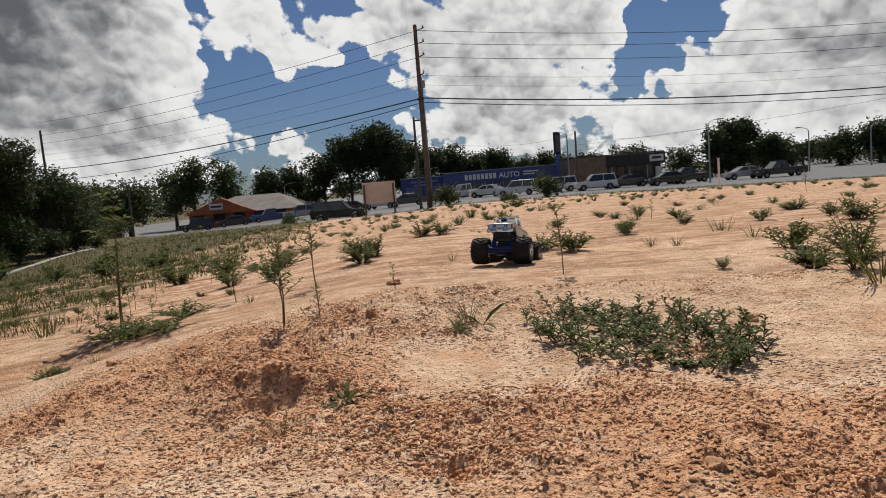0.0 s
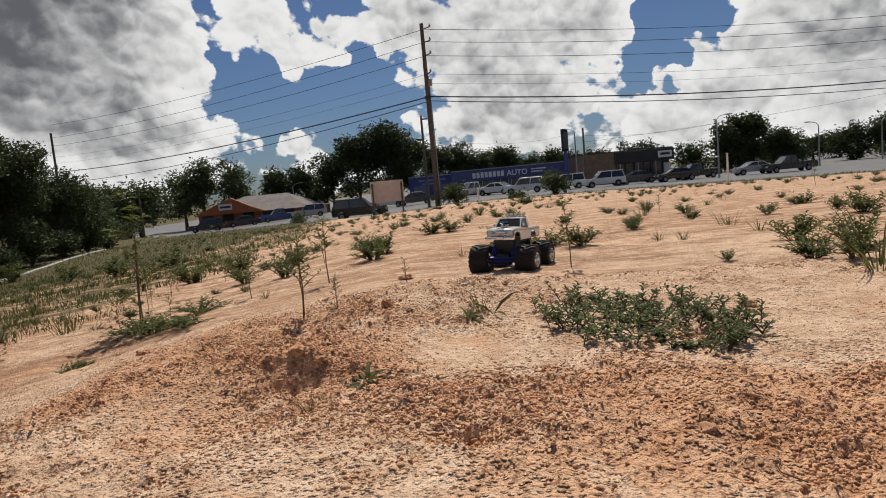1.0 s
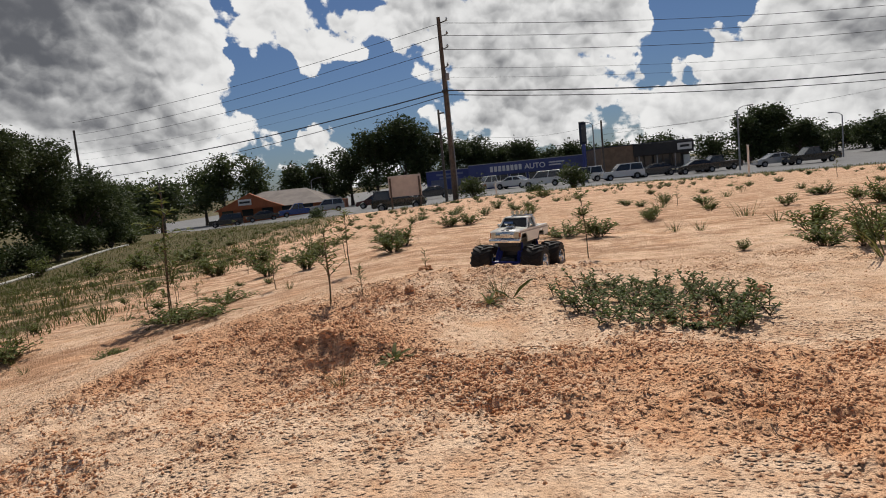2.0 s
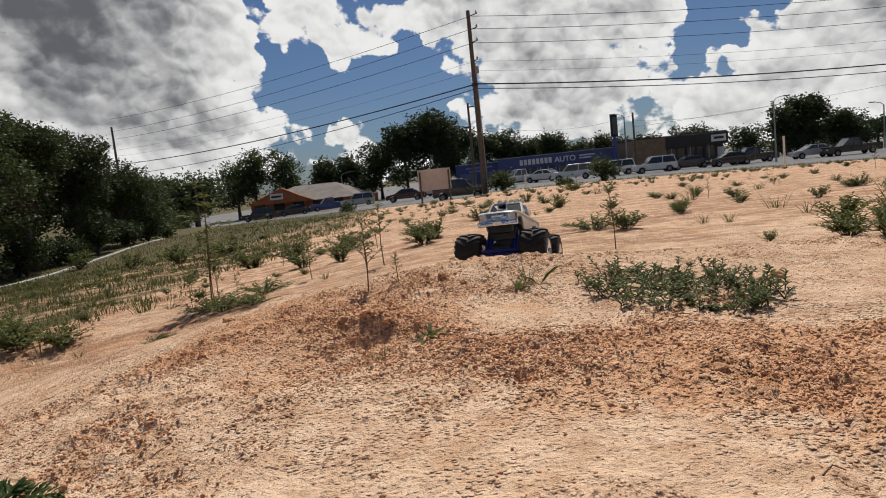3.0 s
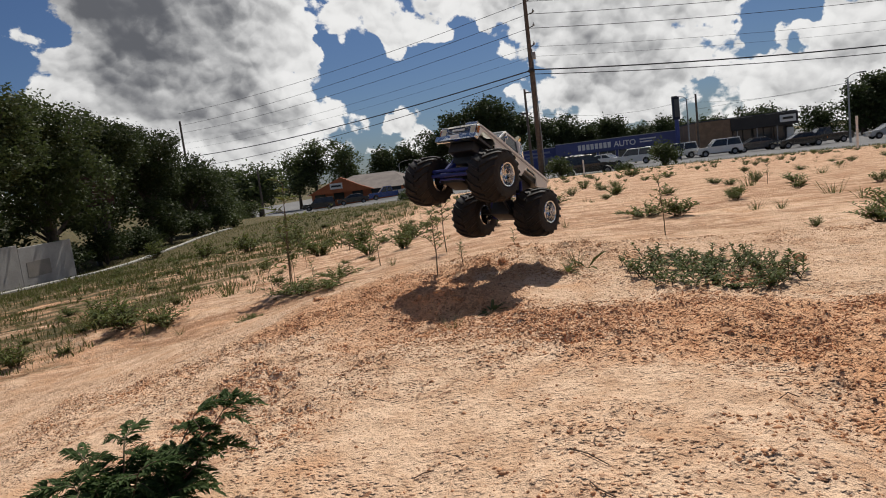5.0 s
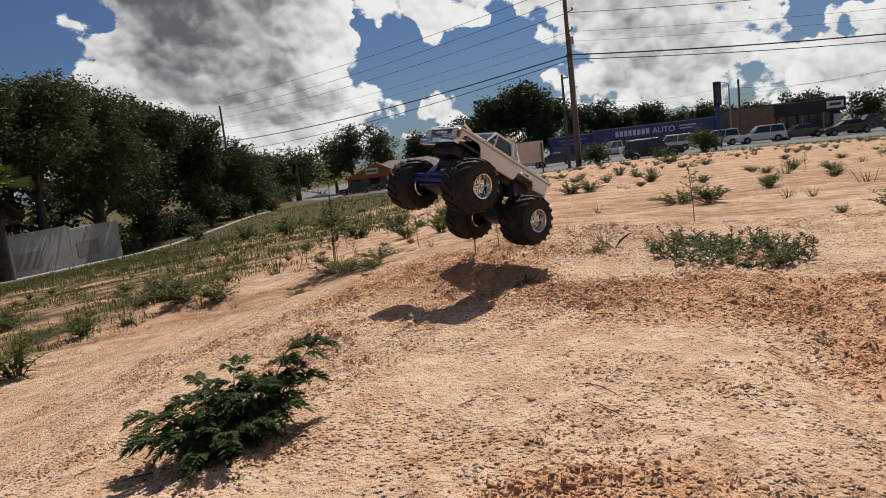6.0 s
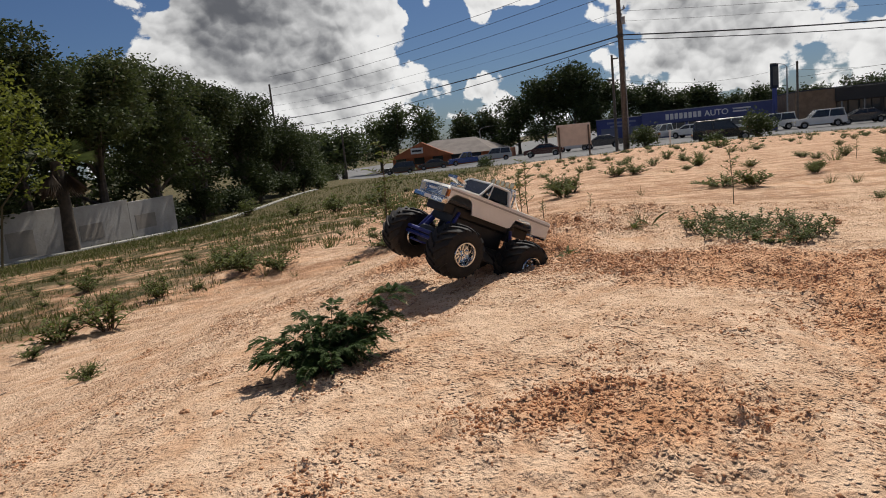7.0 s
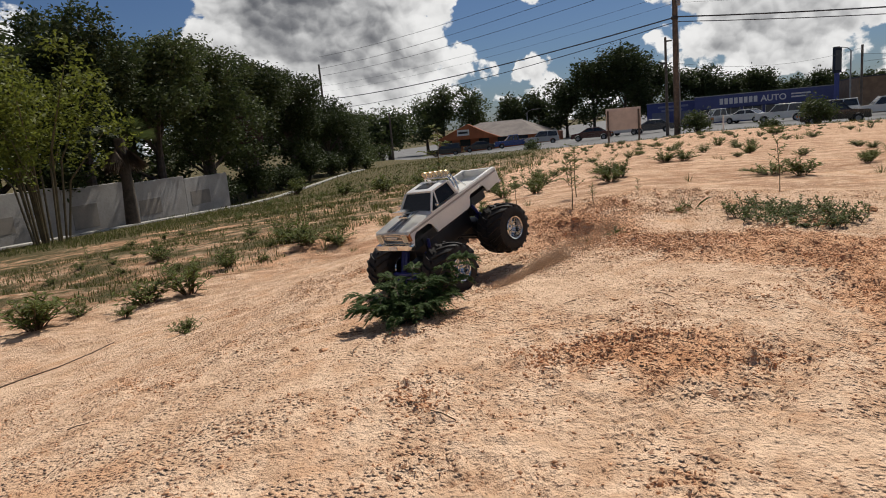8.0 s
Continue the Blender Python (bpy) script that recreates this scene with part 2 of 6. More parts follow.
def plate(bm, outline, y0, y1):
    """A plate from an outline in x, z, thick from y0 to y1."""
    a = [bm.verts.new((x, y0, z)) for x, z in outline]
    b = [bm.verts.new((x, y1, z)) for x, z in outline]
    bm.faces.new(a)
    bm.faces.new(b[::-1])
    for i in range(len(a)):
        j = (i + 1) % len(a)
        bm.faces.new((a[j], a[i], b[i], b[j]))
    return bm


def slab(bm, corners, thick):
    """A sheet over four corners, thick along its normal."""
    c = [Vector(p) for p in corners]
    nrm = (c[1] - c[0]).cross(c[2] - c[0]).normalized() * thick
    a = [bm.verts.new(p) for p in c]
    b = [bm.verts.new(p - nrm) for p in c]
    bm.faces.new(a)
    bm.faces.new(b[::-1])
    for i in range(len(a)):
        j = (i + 1) % len(a)
        bm.faces.new((a[j], a[i], b[i], b[j]))
    return bm


# ---- ground ----
DEEP = 1.375     # the plan's length along y for one across


def smooth01(v):
    v = np.clip(v, 0.0, 1.0)
    return v * v * (3 - 2 * v)


def bell(x, y, cx, cy, rx, ry):
    return np.exp(-((x - cx) / rx) ** 2 - ((y - cy) / ry) ** 2)


def waves(x, y, scale, seed, octaves=4, gain=0.55):
    """Cheap lattice noise for arrays, about -1 to 1."""
    out, amp, tot = np.zeros(np.shape(x)), 1.0, 0.0
    for o in range(octaves):
        u, v = x * scale + 17.3 * o + seed * 3.1, y * scale - 9.7 * o + seed * 1.7
        iu, iv = np.floor(u), np.floor(v)
        fu, fv = smooth01(u - iu), smooth01(v - iv)

        def rnd(a, b):
            h = np.sin(a * 127.1 + b * 311.7 + seed * 74.7 + o * 13.3) * 43758.5453
            return 2 * (h - np.floor(h)) - 1
        out = out + amp * ((rnd(iu, iv) * (1 - fu) + rnd(iu + 1, iv) * fu) * (1 - fv) + (rnd(iu, iv + 1) * (1 - fu) + rnd(iu + 1, iv + 1) * fu) * fv)
        tot += amp
        amp *= gain
        scale = scale * 2.03
    return out / tot


def road_y(x):
    """The near edge of the road: level ahead, drawing away on one side."""
    x = np.asarray(x, float)
    return DEEP * (37.0 + 0.42 * np.log1p(np.exp((-x - 9.0) / 5.0)) * 5.0)


def height(x, y):
    """The lie of the land."""
    x, y = np.asarray(x, float), np.asarray(y, float) / DEEP
    z = -(0.36 - 0.14 * smooth01((y - 1.3) / 1.5)) * smooth01((-x - 0.35) / 2.2) - 0.075 * np.clip(-x - 2.2, 0, 20) * (1 - 0.65 * smooth01((y - 15.0) / 13.0))
    z = z - 0.13 * smooth01((y - 1.50) / 0.55) - 0.037 * np.clip(y - 2.4, 0, 27)
    z = z - 0.022 * np.clip(x - 9.0, 0, 20) * smooth01((y - 5) / 20)
    z = z + 0.061 * bell(x, y, -0.02, 1.42, 0.46, 0.15) + 0.030 * bell(x, y, -0.42, 0.97, 0.17, 0.085)
    z = z - 0.034 * bell(x, y, -0.01, 0.63, 0.045, 0.024) - 0.032 * bell(x, y, -0.34, 0.885, 0.06, 0.028) + 0.018 * bell(x, y, -0.34, 0.94, 0.10, 0.03)
    z = z + 0.022 * bell(x, y, 0.10, 0.12, 0.24, 0.28) - 0.02 * smooth01((x - 0.28) / 0.10) * (1 - smooth01((y - 0.25) / 0.2))
    z = z - 0.020 * bell(x, y, 0.42, 0.50, 0.25, 0.10) + 0.012 * bell(x, y, 0.30, 0.56, 0.05, 0.05) + 0.02 * bell(x, y, -0.95, 1.28, 0.3, 0.12)
    # worn landing strip and run-out
    z = z - 0.055 * bell(x, y, -0.68, 0.42, 0.28, 0.22) - 0.045 * bell(x, y, -0.45, 0.80, 0.16, 0.10)
    near = 1 - smooth01((np.hypot(x, y - 0.5) - 3.0) / 6.0)
    z = z + near * (0.011 * waves(x, y, 3.0, 1) + 0.006 * waves(x, y, 11.0, 2)) + (1 - near) * 0.05 * waves(x, y, 0.45, 3)
    # road level and the lots beyond it
    ry = road_y(x) / DEEP
    flat = -1.75 + 0.048 * np.clip(x, -45, 0) - 0.012 * np.clip(x - 10, 0, 25)
    k = smooth01((y - (ry - 5.0)) / 4.5)
    return z * (1 - k) + flat * k


def soil_masks(x, y):
    x0, y0 = x, y / DEEP
    x, y = x0 + 0.16 * waves(x0, y0, 2.4, 41, 4) * (np.abs(y0) < 4), y0 + 0.13 * waves(x0, y0, 2.4, 42, 4) * (np.abs(y0) < 4)
    clay = 0.10 + 1.0 * bell(x, y, 0.38, 0.56, 0.36, 0.17) + 0.9 * bell(x, y, 0.75, 0.36, 0.34, 0.28) + 0.5 * bell(x, y, 0.2, 0.78, 0.25, 0.10) + 0.95 * bell(x, y, -0.78, 1.14, 0.42, 0.24)
    clay = clay + 0.6 * bell(x, y, -0.30, 0.95, 0.28, 0.16) + 0.9 * bell(x, y, -0.04, -0.04, 0.18, 0.08) + 1.0 * bell(x, y, 0.52, 0.16, 0.17, 0.28) + 0.35 * bell(x, y, 0.0, 1.45, 0.5, 0.2)
    clay = clay + 0.40 * bell(x, y, -3.5, 2.3, 1.8, 0.8) + 0.55 * bell(x, y, -8.0, 5.0, 3.5, 2.5) + 0.25 * waves(x, y, 0.8, 5)
    clay = clay * (1 - 0.75 * bell(x, y, 0.10, 0.24, 0.30, 0.12)) * (1 - 0.8 * bell(x, y, -1.5, 1.2, 0.45, 0.35)) * (1 - 0.7 * bell(x, y, -0.25, 0.38, 0.45, 0.13))
    left = smooth01((-x - 1.5 - 0.18 * (y - 1.5)) / 2.2) * smooth01((y - 0.6 + 0.45 * np.clip(-x - 2.6, 0, 6)) / 1.4)
    grass = 0.70 * left + 1.0 * smooth01((-x - 9) / 6)
    strip = smooth01((y - (road_y(x) / DEEP - 6.5 - 0.05 * np.clip(x, -40, 60))) / 2.5)
    grass = np.maximum(grass, 0.95 * strip) + 0.1 * waves(x, y, 0.5, 8)
    return clay, grass


def relief(X, Y):
    """Crumbs, clods and ripples on top of the lie of the land."""
    clod = 1 - smooth01((np.hypot(X + 0.2, Y / DEEP - 0.5) - 1.2) / 1.4)
    crumb = smooth01(0.20 + soil_masks(X, Y)[0] * 0.9 + 0.8 * waves(X, Y, 4.0, 21))
    z = clod * (0.0026 * waves(X, Y, 26.0, 6, 3) + crumb * (0.016 * np.abs(waves(X, Y, 24.0, 9, 3)) + 0.020 * np.maximum(0, waves(X, Y, 42.0, 10, 2) - 0.05)))
    lumps = smooth01((np.hypot(X, Y / DEEP - 0.5) - 1.5) / 2) * (1 - smooth01((np.hypot(X, Y) - 14) / 20))
    return z + lumps * (0.022 * waves(X * 0.6, Y * 1.6, 2.6, 14, 5) + 0.012 * np.abs(waves(X * 0.7, Y * 1.5, 7.0, 15, 3)))


def axis_steps(lo, hi, fine, far_lo, far_hi, grow):
    mid = list(np.arange(lo, hi, fine))
    s, v = fine, mid[-1]
    while v < far_hi:
        s *= grow
        v += s
        mid.append(v)
    s, v = fine, mid[0]
    pre = []
    while v > far_lo:
        s *= grow
        v -= s
        pre.append(v)
    return np.array(pre[::-1] + mid)


def build_ground():
    xs = axis_steps(-1.5, 1.15, 0.0072, -2500, 2500, 1.05)
    ys = axis_steps(-0.95, 2.35, 0.0075, -400, 3000, 1.05)
    X, Y = np.meshgrid(xs, ys)
    Z = height(X, Y)
    Z = Z + relief(X, Y)
    # prints of the chevron tread
    for ax, ay, bx, by in ((-0.55, -0.56, 0.0, -0.57), (-0.10, -0.69, 0.16, 0.03), (0.02, -0.72, 0.27, -0.03)):
        ux, uy = bx - ax, by - ay
        ln = math.hypot(ux, uy)
        ux, uy = ux / ln, uy / ln
        along, across = (X - ax) * ux + (Y - ay) * uy, (X - ax) * -uy + (Y - ay) * ux
        inside = smooth01((0.055 - np.abs(across)) / 0.02) * smooth01(along / 0.05) * smooth01((ln - along) / 0.05)
        worn = smooth01(0.45 + 1.3 * waves(X, Y, 6.0, 31))
        Z = Z - 0.0085 * inside * worn * smooth01(np.cos((along + np.abs(across) * 0.8) * 6.283 / 0.031) * 1.4)
    nx, ny = len(xs), len(ys)
    idx = np.arange(nx * ny).reshape(ny, nx)
    quads = np.stack([idx[:-1, :-1], idx[:-1, 1:], idx[1:, 1:], idx[1:, :-1]], -1).reshape(-1, 4)
    me = bpy.data.meshes.new("ground")
    me.vertices.add(nx * ny)
    me.vertices.foreach_set("co", np.stack([X, Y, Z], -1).reshape(-1))
    me.loops.add(quads.size)
    me.loops.foreach_set("vertex_index", quads.reshape(-1))
    me.polygons.add(len(quads))
    me.polygons.foreach_set("loop_start", np.arange(0, quads.size, 4))
    me.polygons.foreach_set("use_smooth", np.ones(len(quads), bool))
    me.update(calc_edges=True)
    for name, v in zip(("clay", "grass"), soil_masks(X, Y)):
        a = me.attributes.new(name, "FLOAT", "POINT")
        a.data.foreach_set("value", v.reshape(-1).astype(np.float32))
    me.materials.append(ground_material())
    return tagged(new("ground", me), "pale sandy vacant lot with orange clay patches and clods", "ground", kind="structure")


def gz(x, y):
    return float(height(x, y))


build_ground()
# ---- the model truck ----
WHITE = material("cream_paint", (0.87, 0.84, 0.775), 0.32, vary=0.06, scale=12, coat=0.4)
BLACK = material("black_plastic", (0.018, 0.018, 0.02), 0.5, vary=0.3, scale=30)
RUBBER = material("tyre_rubber", (0.014, 0.012, 0.011), 0.72, vary=0.35, scale=25, bump=0.3, bump_scale=300, second=(0.026, 0.020, 0.016), spec=0.35)
CHROME = material("chrome_plating", (0.75, 0.74, 0.72), 0.16, 1.0, vary=0.12, scale=30)
BLUE = material("blue_suspension", (0.014, 0.022, 0.17), 0.4, vary=0.2, scale=30)
TINT = material("tinted_window", (0.006, 0.006, 0.007), 0.22, vary=0.1, scale=10, spec=0.3)
STRIPE = material("grey_stripe", (0.16, 0.15, 0.15), 0.4, vary=0.15, scale=20)
PALE_STRIPE = material("pale_grey_stripe", (0.40, 0.37, 0.33), 0.4, vary=0.15, scale=20)
GOLDEN = material("gold_tinted_chrome", (0.80, 0.60, 0.32), 0.2, 1.0, vary=0.12, scale=30)
LENS = material("lamp_glass", (0.7, 0.62, 0.45), 0.15, vary=0.15, scale=40)
AMBER = material("amber_lamp", (0.55, 0.18, 0.04), 0.25, vary=0.1, scale=40)
WB, TRACK, RAD = 0.139, 0.129, 0.0825


def arc(cx, cz, r, a0, a1, k=7):
    return [(cx + r * math.cos(radians(a0 + (a1 - a0) * i / k)), cz + r * math.sin(radians(a0 + (a1 - a0) * i / k))) for i in range(k + 1)]


def tyre_mesh():
    bm = bmesh.new()
    lathe(bm, [(-0.047, 0.036), (-0.052, 0.045), (-0.053, 0.060), (-0.048, 0.071), (-0.036, 0.0765), (0.036, 0.0765), (0.048, 0.071), (0.053, 0.060), (0.052, 0.045), (0.047, 0.036), (-0.047, 0.036)], 40)
    return bm


def tread_bar_mesh(side):
    """One tread bar, swept back from the middle to a shoulder."""
    bm = bmesh.new()
    rows = []
    for f in range(5):
        w = f / 4
        y = side * (0.002 + 0.050 * w)
        a = 0.42 * w ** 1.3
        top = 0.0828 - 0.0085 * w ** 3
        bot = 0.0755 - 0.009 * w ** 2
        h = 0.060
        rows.append([bm.verts.new((r * math.cos(a + s), y, r * math.sin(a + s))) for r, s in ((bot, -h * 1.2), (top, -h * 0.8), (top, h * 0.8), (bot, h * 1.2))])
    for p, q in zip(rows, rows[1:]):
        for i in range(3):
            bm.faces.new((p[i], p[i + 1], q[i + 1], q[i]))
    bm.faces.new(rows[0])
    bm.faces.new(rows[-1][::-1])
    return bm


def rim_mesh(side):
    bm = bmesh.new()
    s = side
    lathe(bm, [(s * 0.051, 0.0385), (s * 0.054, 0.037), (s * 0.053, 0.0335), (s * 0.046, 0.032), (s * 0.030, 0.029), (s * 0.024, 0.020), (s * 0.026, 0.012), (s * 0.020, 0.008)], 32)
    for k in range(10):
        a = 2 * math.pi * k / 10
        box(bm, 0.010, 0.031, -0.004, 0.004, -0.0025, 0.0025, m=pose(0, s * 0.030, 0, 0, math.degrees(a), 0))
    lathe(bm, [(s * 0.020, 0.0395), (-s * 0.045, 0.0395), (-s * 0.05, 0.034), (-s * 0.03, 0.028)], 24)
    return bm


def build_truck():
    truck = tagged(new("toy_truck"), "cream-white radio-controlled monster truck with huge black tyres", "toy truck")
    wheels = []
    tyre = None
    bars = {}
    for x, side, tag in ((WB, 1, "fl"), (WB, -1, "fr"), (-WB, 1, "rl"), (-WB, -1, "rr")):
        w = new("wheel")
        w.parent = truck
        w.matrix_basis = pose(x, side * TRACK, 0)
        if tyre is None:
            tyre = part("tyre", tyre_mesh(), RUBBER, w, "black chevron-tread rubber tyre", smooth=True)
        else:
            t = new("tyre", tyre.data)
            t.parent = w
        for k in range(17):
            for sg in (1, -1):
                m = Matrix.Rotation(-2 * math.pi * (k + (0.5 if sg < 0 else 0)) / 17, 4, "Y")
                if sg not in bars:
                    bars[sg] = part("tread_bar", tread_bar_mesh(sg), RUBBER, w, smooth=True, m=m).data
                else:
                    bar = new("tread_bar", bars[sg])
                    bar.parent = w
                    bar.matrix_basis = m
        part("rim", rim_mesh(side), CHROME, w, "bright chrome dished rim", smooth=True)
        hub = bmesh.new()
        lathe(hub, [(side * 0.020, 0.0), (side * 0.034, 0.0), (side * 0.036, 0.005), (side * 0.034, 0.009), (side * 0.020, 0.010)], 12)
        part("hub", hub, CHROME, w, smooth=True)
        wheels.append((w, x, side))
    # body shell: two sides with wheel arches, hood, tailgate
    HW = 0.077
    bottom = 0.108
    outline = [(0.190, 0.118)] + arc(WB - 0.005, 0.112, 0.052, 8, 172) + [(0.080, bottom - 0.004), (-0.078, bottom - 0.004)] + arc(-WB - 0.002, 0.112, 0.050, 8, 172)[0:] + [(-0.196, 0.112), (-0.256, 0.116), (-0.260, 0.166), (-0.065, 0.168), (0.070, 0.169), (0.190, 0.165)]
    outline = [(x, z) for x, z in outline]
    outline[1:9] = [(WB - 0.005 + 0.050, 0.112), (WB + 0.036, 0.142), (WB + 0.024, 0.150), (WB - 0.034, 0.150), (WB - 0.048, 0.140), (WB - 0.058, 0.106)]
    k = outline.index((-0.078, bottom - 0.004)) + 1
    outline[k:k + 8] = [(-0.090, 0.108), (-0.098, 0.138), (-0.112, 0.149), (-0.168, 0.149), (-0.180, 0.138), (-0.188, 0.112)]
    for s in (1, -1):
        bm = plate(bmesh.new(), outline, s * HW, s * (HW - 0.005))
        bmesh.ops.bevel(bm, geom=[e for e in bm.edges if abs(e.verts[0].co.y - s * HW) < 1e-5 and abs(e.verts[1].co.y - s * HW) < 1e-5], offset=0.0025, segments=2, affect="EDGES")
        part("side_panel", bm, WHITE, truck, smooth=True)
        for zz, th in ((0.157, 0.0028), (0.150, 0.0012)):
            part("side_stripe", boxed(-0.258, 0.186, s * HW - 0.0006, s * HW + 0.0012, zz - th, zz + th), PALE_STRIPE if zz > 0.155 else WHITE, truck, "grey pinstripe along the side" if zz > 0.155 else "")
    bm = bmesh.new()
    secs = [(0.196, 0.159), (0.188, 0.166), (0.120, 0.172), (0.066, 0.174)]
    rows = []
    for x, z in secs:
        rows.append([bm.verts.new((x, y, z - dz)) for y, dz in ((-HW, 0.006), (-HW + 0.006, 0.001), (-0.03, -0.001), (0.03, -0.001), (HW - 0.006, 0.001), (HW, 0.006))])
    for a, b in zip(rows, rows[1:]):
        for i in range(5):
            bm.faces.new((a[i], a[i + 1], b[i + 1], b[i]))
    bmesh.ops.solidify(bm, geom=list(bm.faces), thickness=0.003)
    part("hood", bm, WHITE, truck, smooth=True)
    for y in (-0.012, 0.012):
        part("hood_stripe", slab(bmesh.new(), [(0.189, y - 0.007, 0.1685), (0.189, y + 0.007, 0.1685), (0.070, y + 0.007, 0.1765), (0.070, y - 0.007, 0.1765)], 0.0025), STRIPE, truck, "dark grey racing stripe")
    # cab
    roof = boxed(-0.052, 0.030, -0.060, 0.060, 0.214, 0.2225, bevel=0.004)
    part("roof", roof, WHITE, truck, smooth=True)
    part("sunroof", boxed(-0.030, 0.012, -0.030, 0.030, 0.2222, 0.2245, bevel=0.001), TINT, truck)
    part("windshield", slab(bmesh.new(), [(0.071, -0.066, 0.174), (0.071, 0.066, 0.174), (0.029, 0.056, 0.216), (0.029, -0.056, 0.216)], 0.003), TINT, truck, "dark tinted windshield")
    part("rear_window", slab(bmesh.new(), [(-0.060, 0.066, 0.174), (-0.060, -0.066, 0.174), (-0.052, -0.056, 0.214), (-0.052, 0.056, 0.214)], 0.003), TINT, truck)
    for s in (1, -1):
        part("side_window", slab(bmesh.new(), [(0.060, s * 0.0715, 0.174), (-0.058, s * 0.0715, 0.174), (-0.050, s * 0.0585, 0.214), (0.030, s * 0.0585, 0.214)][::s], 0.002), TINT, truck)
        for a, b, r in (((0.073, s * 0.073, 0.170), (0.030, s * 0.060, 0.217), 0.0035), ((0.036, s * 0.0735, 0.170), (0.022, s * 0.0605, 0.217), 0.0025), ((-0.056, s * 0.073, 0.170), (-0.050, s * 0.060, 0.217), 0.0065)):
            part("pillar", tubed([a, b], r, 6), WHITE, truck, smooth=True)
        part("door_mirror", boxed(0.045, 0.053, s * 0.077, s * 0.088, 0.178, 0.187, bevel=0.002), CHROME, truck)
    part("cab_back", boxed(-0.066, -0.060, -0.073, 0.073, 0.118, 0.178), WHITE, truck)
    # bed
    part("bed_floor", boxed(-0.256, -0.066, -0.071, 0.071, 0.138, 0.142), WHITE, truck)
    part("tailgate", boxed(-0.262, -0.254, -0.076, 0.076, 0.112, 0.167, bevel=0.002), WHITE, truck, smooth=True)
    for s in (1, -1):
        part("bed_rail", boxed(-0.258, -0.066, s * 0.068 - 0.006, s * 0.068 + 0.006, 0.163, 0.170, bevel=0.002), WHITE, truck, smooth=True)
        part("tail_light", boxed(-0.264, -0.260, s * 0.066 - 0.006, s * 0.066 + 0.006, 0.128, 0.150), AMBER, truck)
    part("rear_bumper", boxed(-0.274, -0.262, -0.070, 0.070, 0.106, 0.118, bevel=0.003), CHROME, truck, smooth=True)
    # nose
    part("grille", boxed(0.186, 0.194, -0.070, 0.070, 0.128, 0.161, bevel=0.002), CHROME, truck, "chrome grille with square lamps", smooth=True)
    bars = bmesh.new()
    for i in range(6):
        box(bars, 0.194, 0.1955, -0.043, 0.043, 0.131 + 0.0048 * i, 0.1325 + 0.0048 * i)
    part("grille_bars", bars, BLACK, truck)
    part("name_badge", boxed(0.1955, 0.197, -0.024, 0.024, 0.144, 0.150), WHITE, truck)
    for s in (1, -1):
        lamp = part("headlight", boxed(0.193, 0.198, s * 0.058 - 0.010, s * 0.058 + 0.010, 0.132, 0.156, bevel=0.002), LENS, truck, smooth=True)
        part("lamp_rim", boxed(0.192, 0.1965, s * 0.058 - 0.0125, s * 0.058 + 0.0125, 0.1295, 0.1585), CHROME, lamp)
        part("turn_signal", boxed(0.186, 0.193, s * 0.0745 - 0.002, s * 0.0745 + 0.0025, 0.133, 0.155), AMBER, truck)
    part("front_bumper", boxed(0.188, 0.208, -0.080, 0.080, 0.108, 0.127, bevel=0.004), CHROME, truck, "chrome front bumper", smooth=True)
    part("plate", boxed(0.207, 0.2095, -0.017, 0.017, 0.112, 0.123), WHITE, truck)
    # blower on the hood
    part("blower", boxed(0.092, 0.128, -0.020, 0.020, 0.172, 0.184, bevel=0.003), CHROME, truck, smooth=True)
    sc = part("scoop", slab(bmesh.new(), [(0.142, -0.024, 0.196), (0.142, 0.024, 0.196), (0.098, 0.020, 0.185), (0.098, -0.020, 0.185)], -0.010), CHROME, truck, "chrome air scoop")
    # roll bar with five spot lamps
    for x in (-0.064, -0.078):
        part("roll_bar", tubed([(x, -0.062, 0.142), (x, -0.062, 0.205), (x, -0.052, 0.226), (x, 0.052, 0.226), (x, 0.062, 0.205), (x, 0.062, 0.142)], 0.0035, 8), CHROME, truck, smooth=True)
    for s in (1, -1):
        part("brace", tubed([(-0.074, s * 0.055, 0.222), (-0.140, s * 0.058, 0.145)], 0.003, 8), CHROME, truck, smooth=True)
    for i in range(5):
        y = (i - 2) * 0.024
        bm = bmesh.new()
        lathe(bm, [(-0.012, 0.0), (-0.010, 0.006), (0.002, 0.0105), (0.004, 0.0105), (0.004, 0.0085)], 14)
        spot = part("spot_lamp", bm, GOLDEN, truck, "gold-tinted chrome spot lamp", smooth=True, m=pose(-0.066, y, 0.2395, 0, 0, -90))
        bm = bmesh.new()
        lathe(bm, [(0.0035, 0.0086), (0.005, 0.004), (0.0052, 0.0)], 14)
        part("lens", bm, LENS, spot, smooth=True)
    # chassis and running gear
    part("chassis", boxed(-0.110, 0.110, -0.036, 0.036, 0.022, 0.085, bevel=0.006), BLACK, truck, smooth=True)
    part("body_mount", boxed(-0.200, 0.170, -0.048, 0.048, 0.085, 0.118, bevel=0.004), BLACK, truck)
    part("inner_floor", boxed(-0.250, 0.184, -0.071, 0.071, 0.118, 0.126), BLACK, truck)
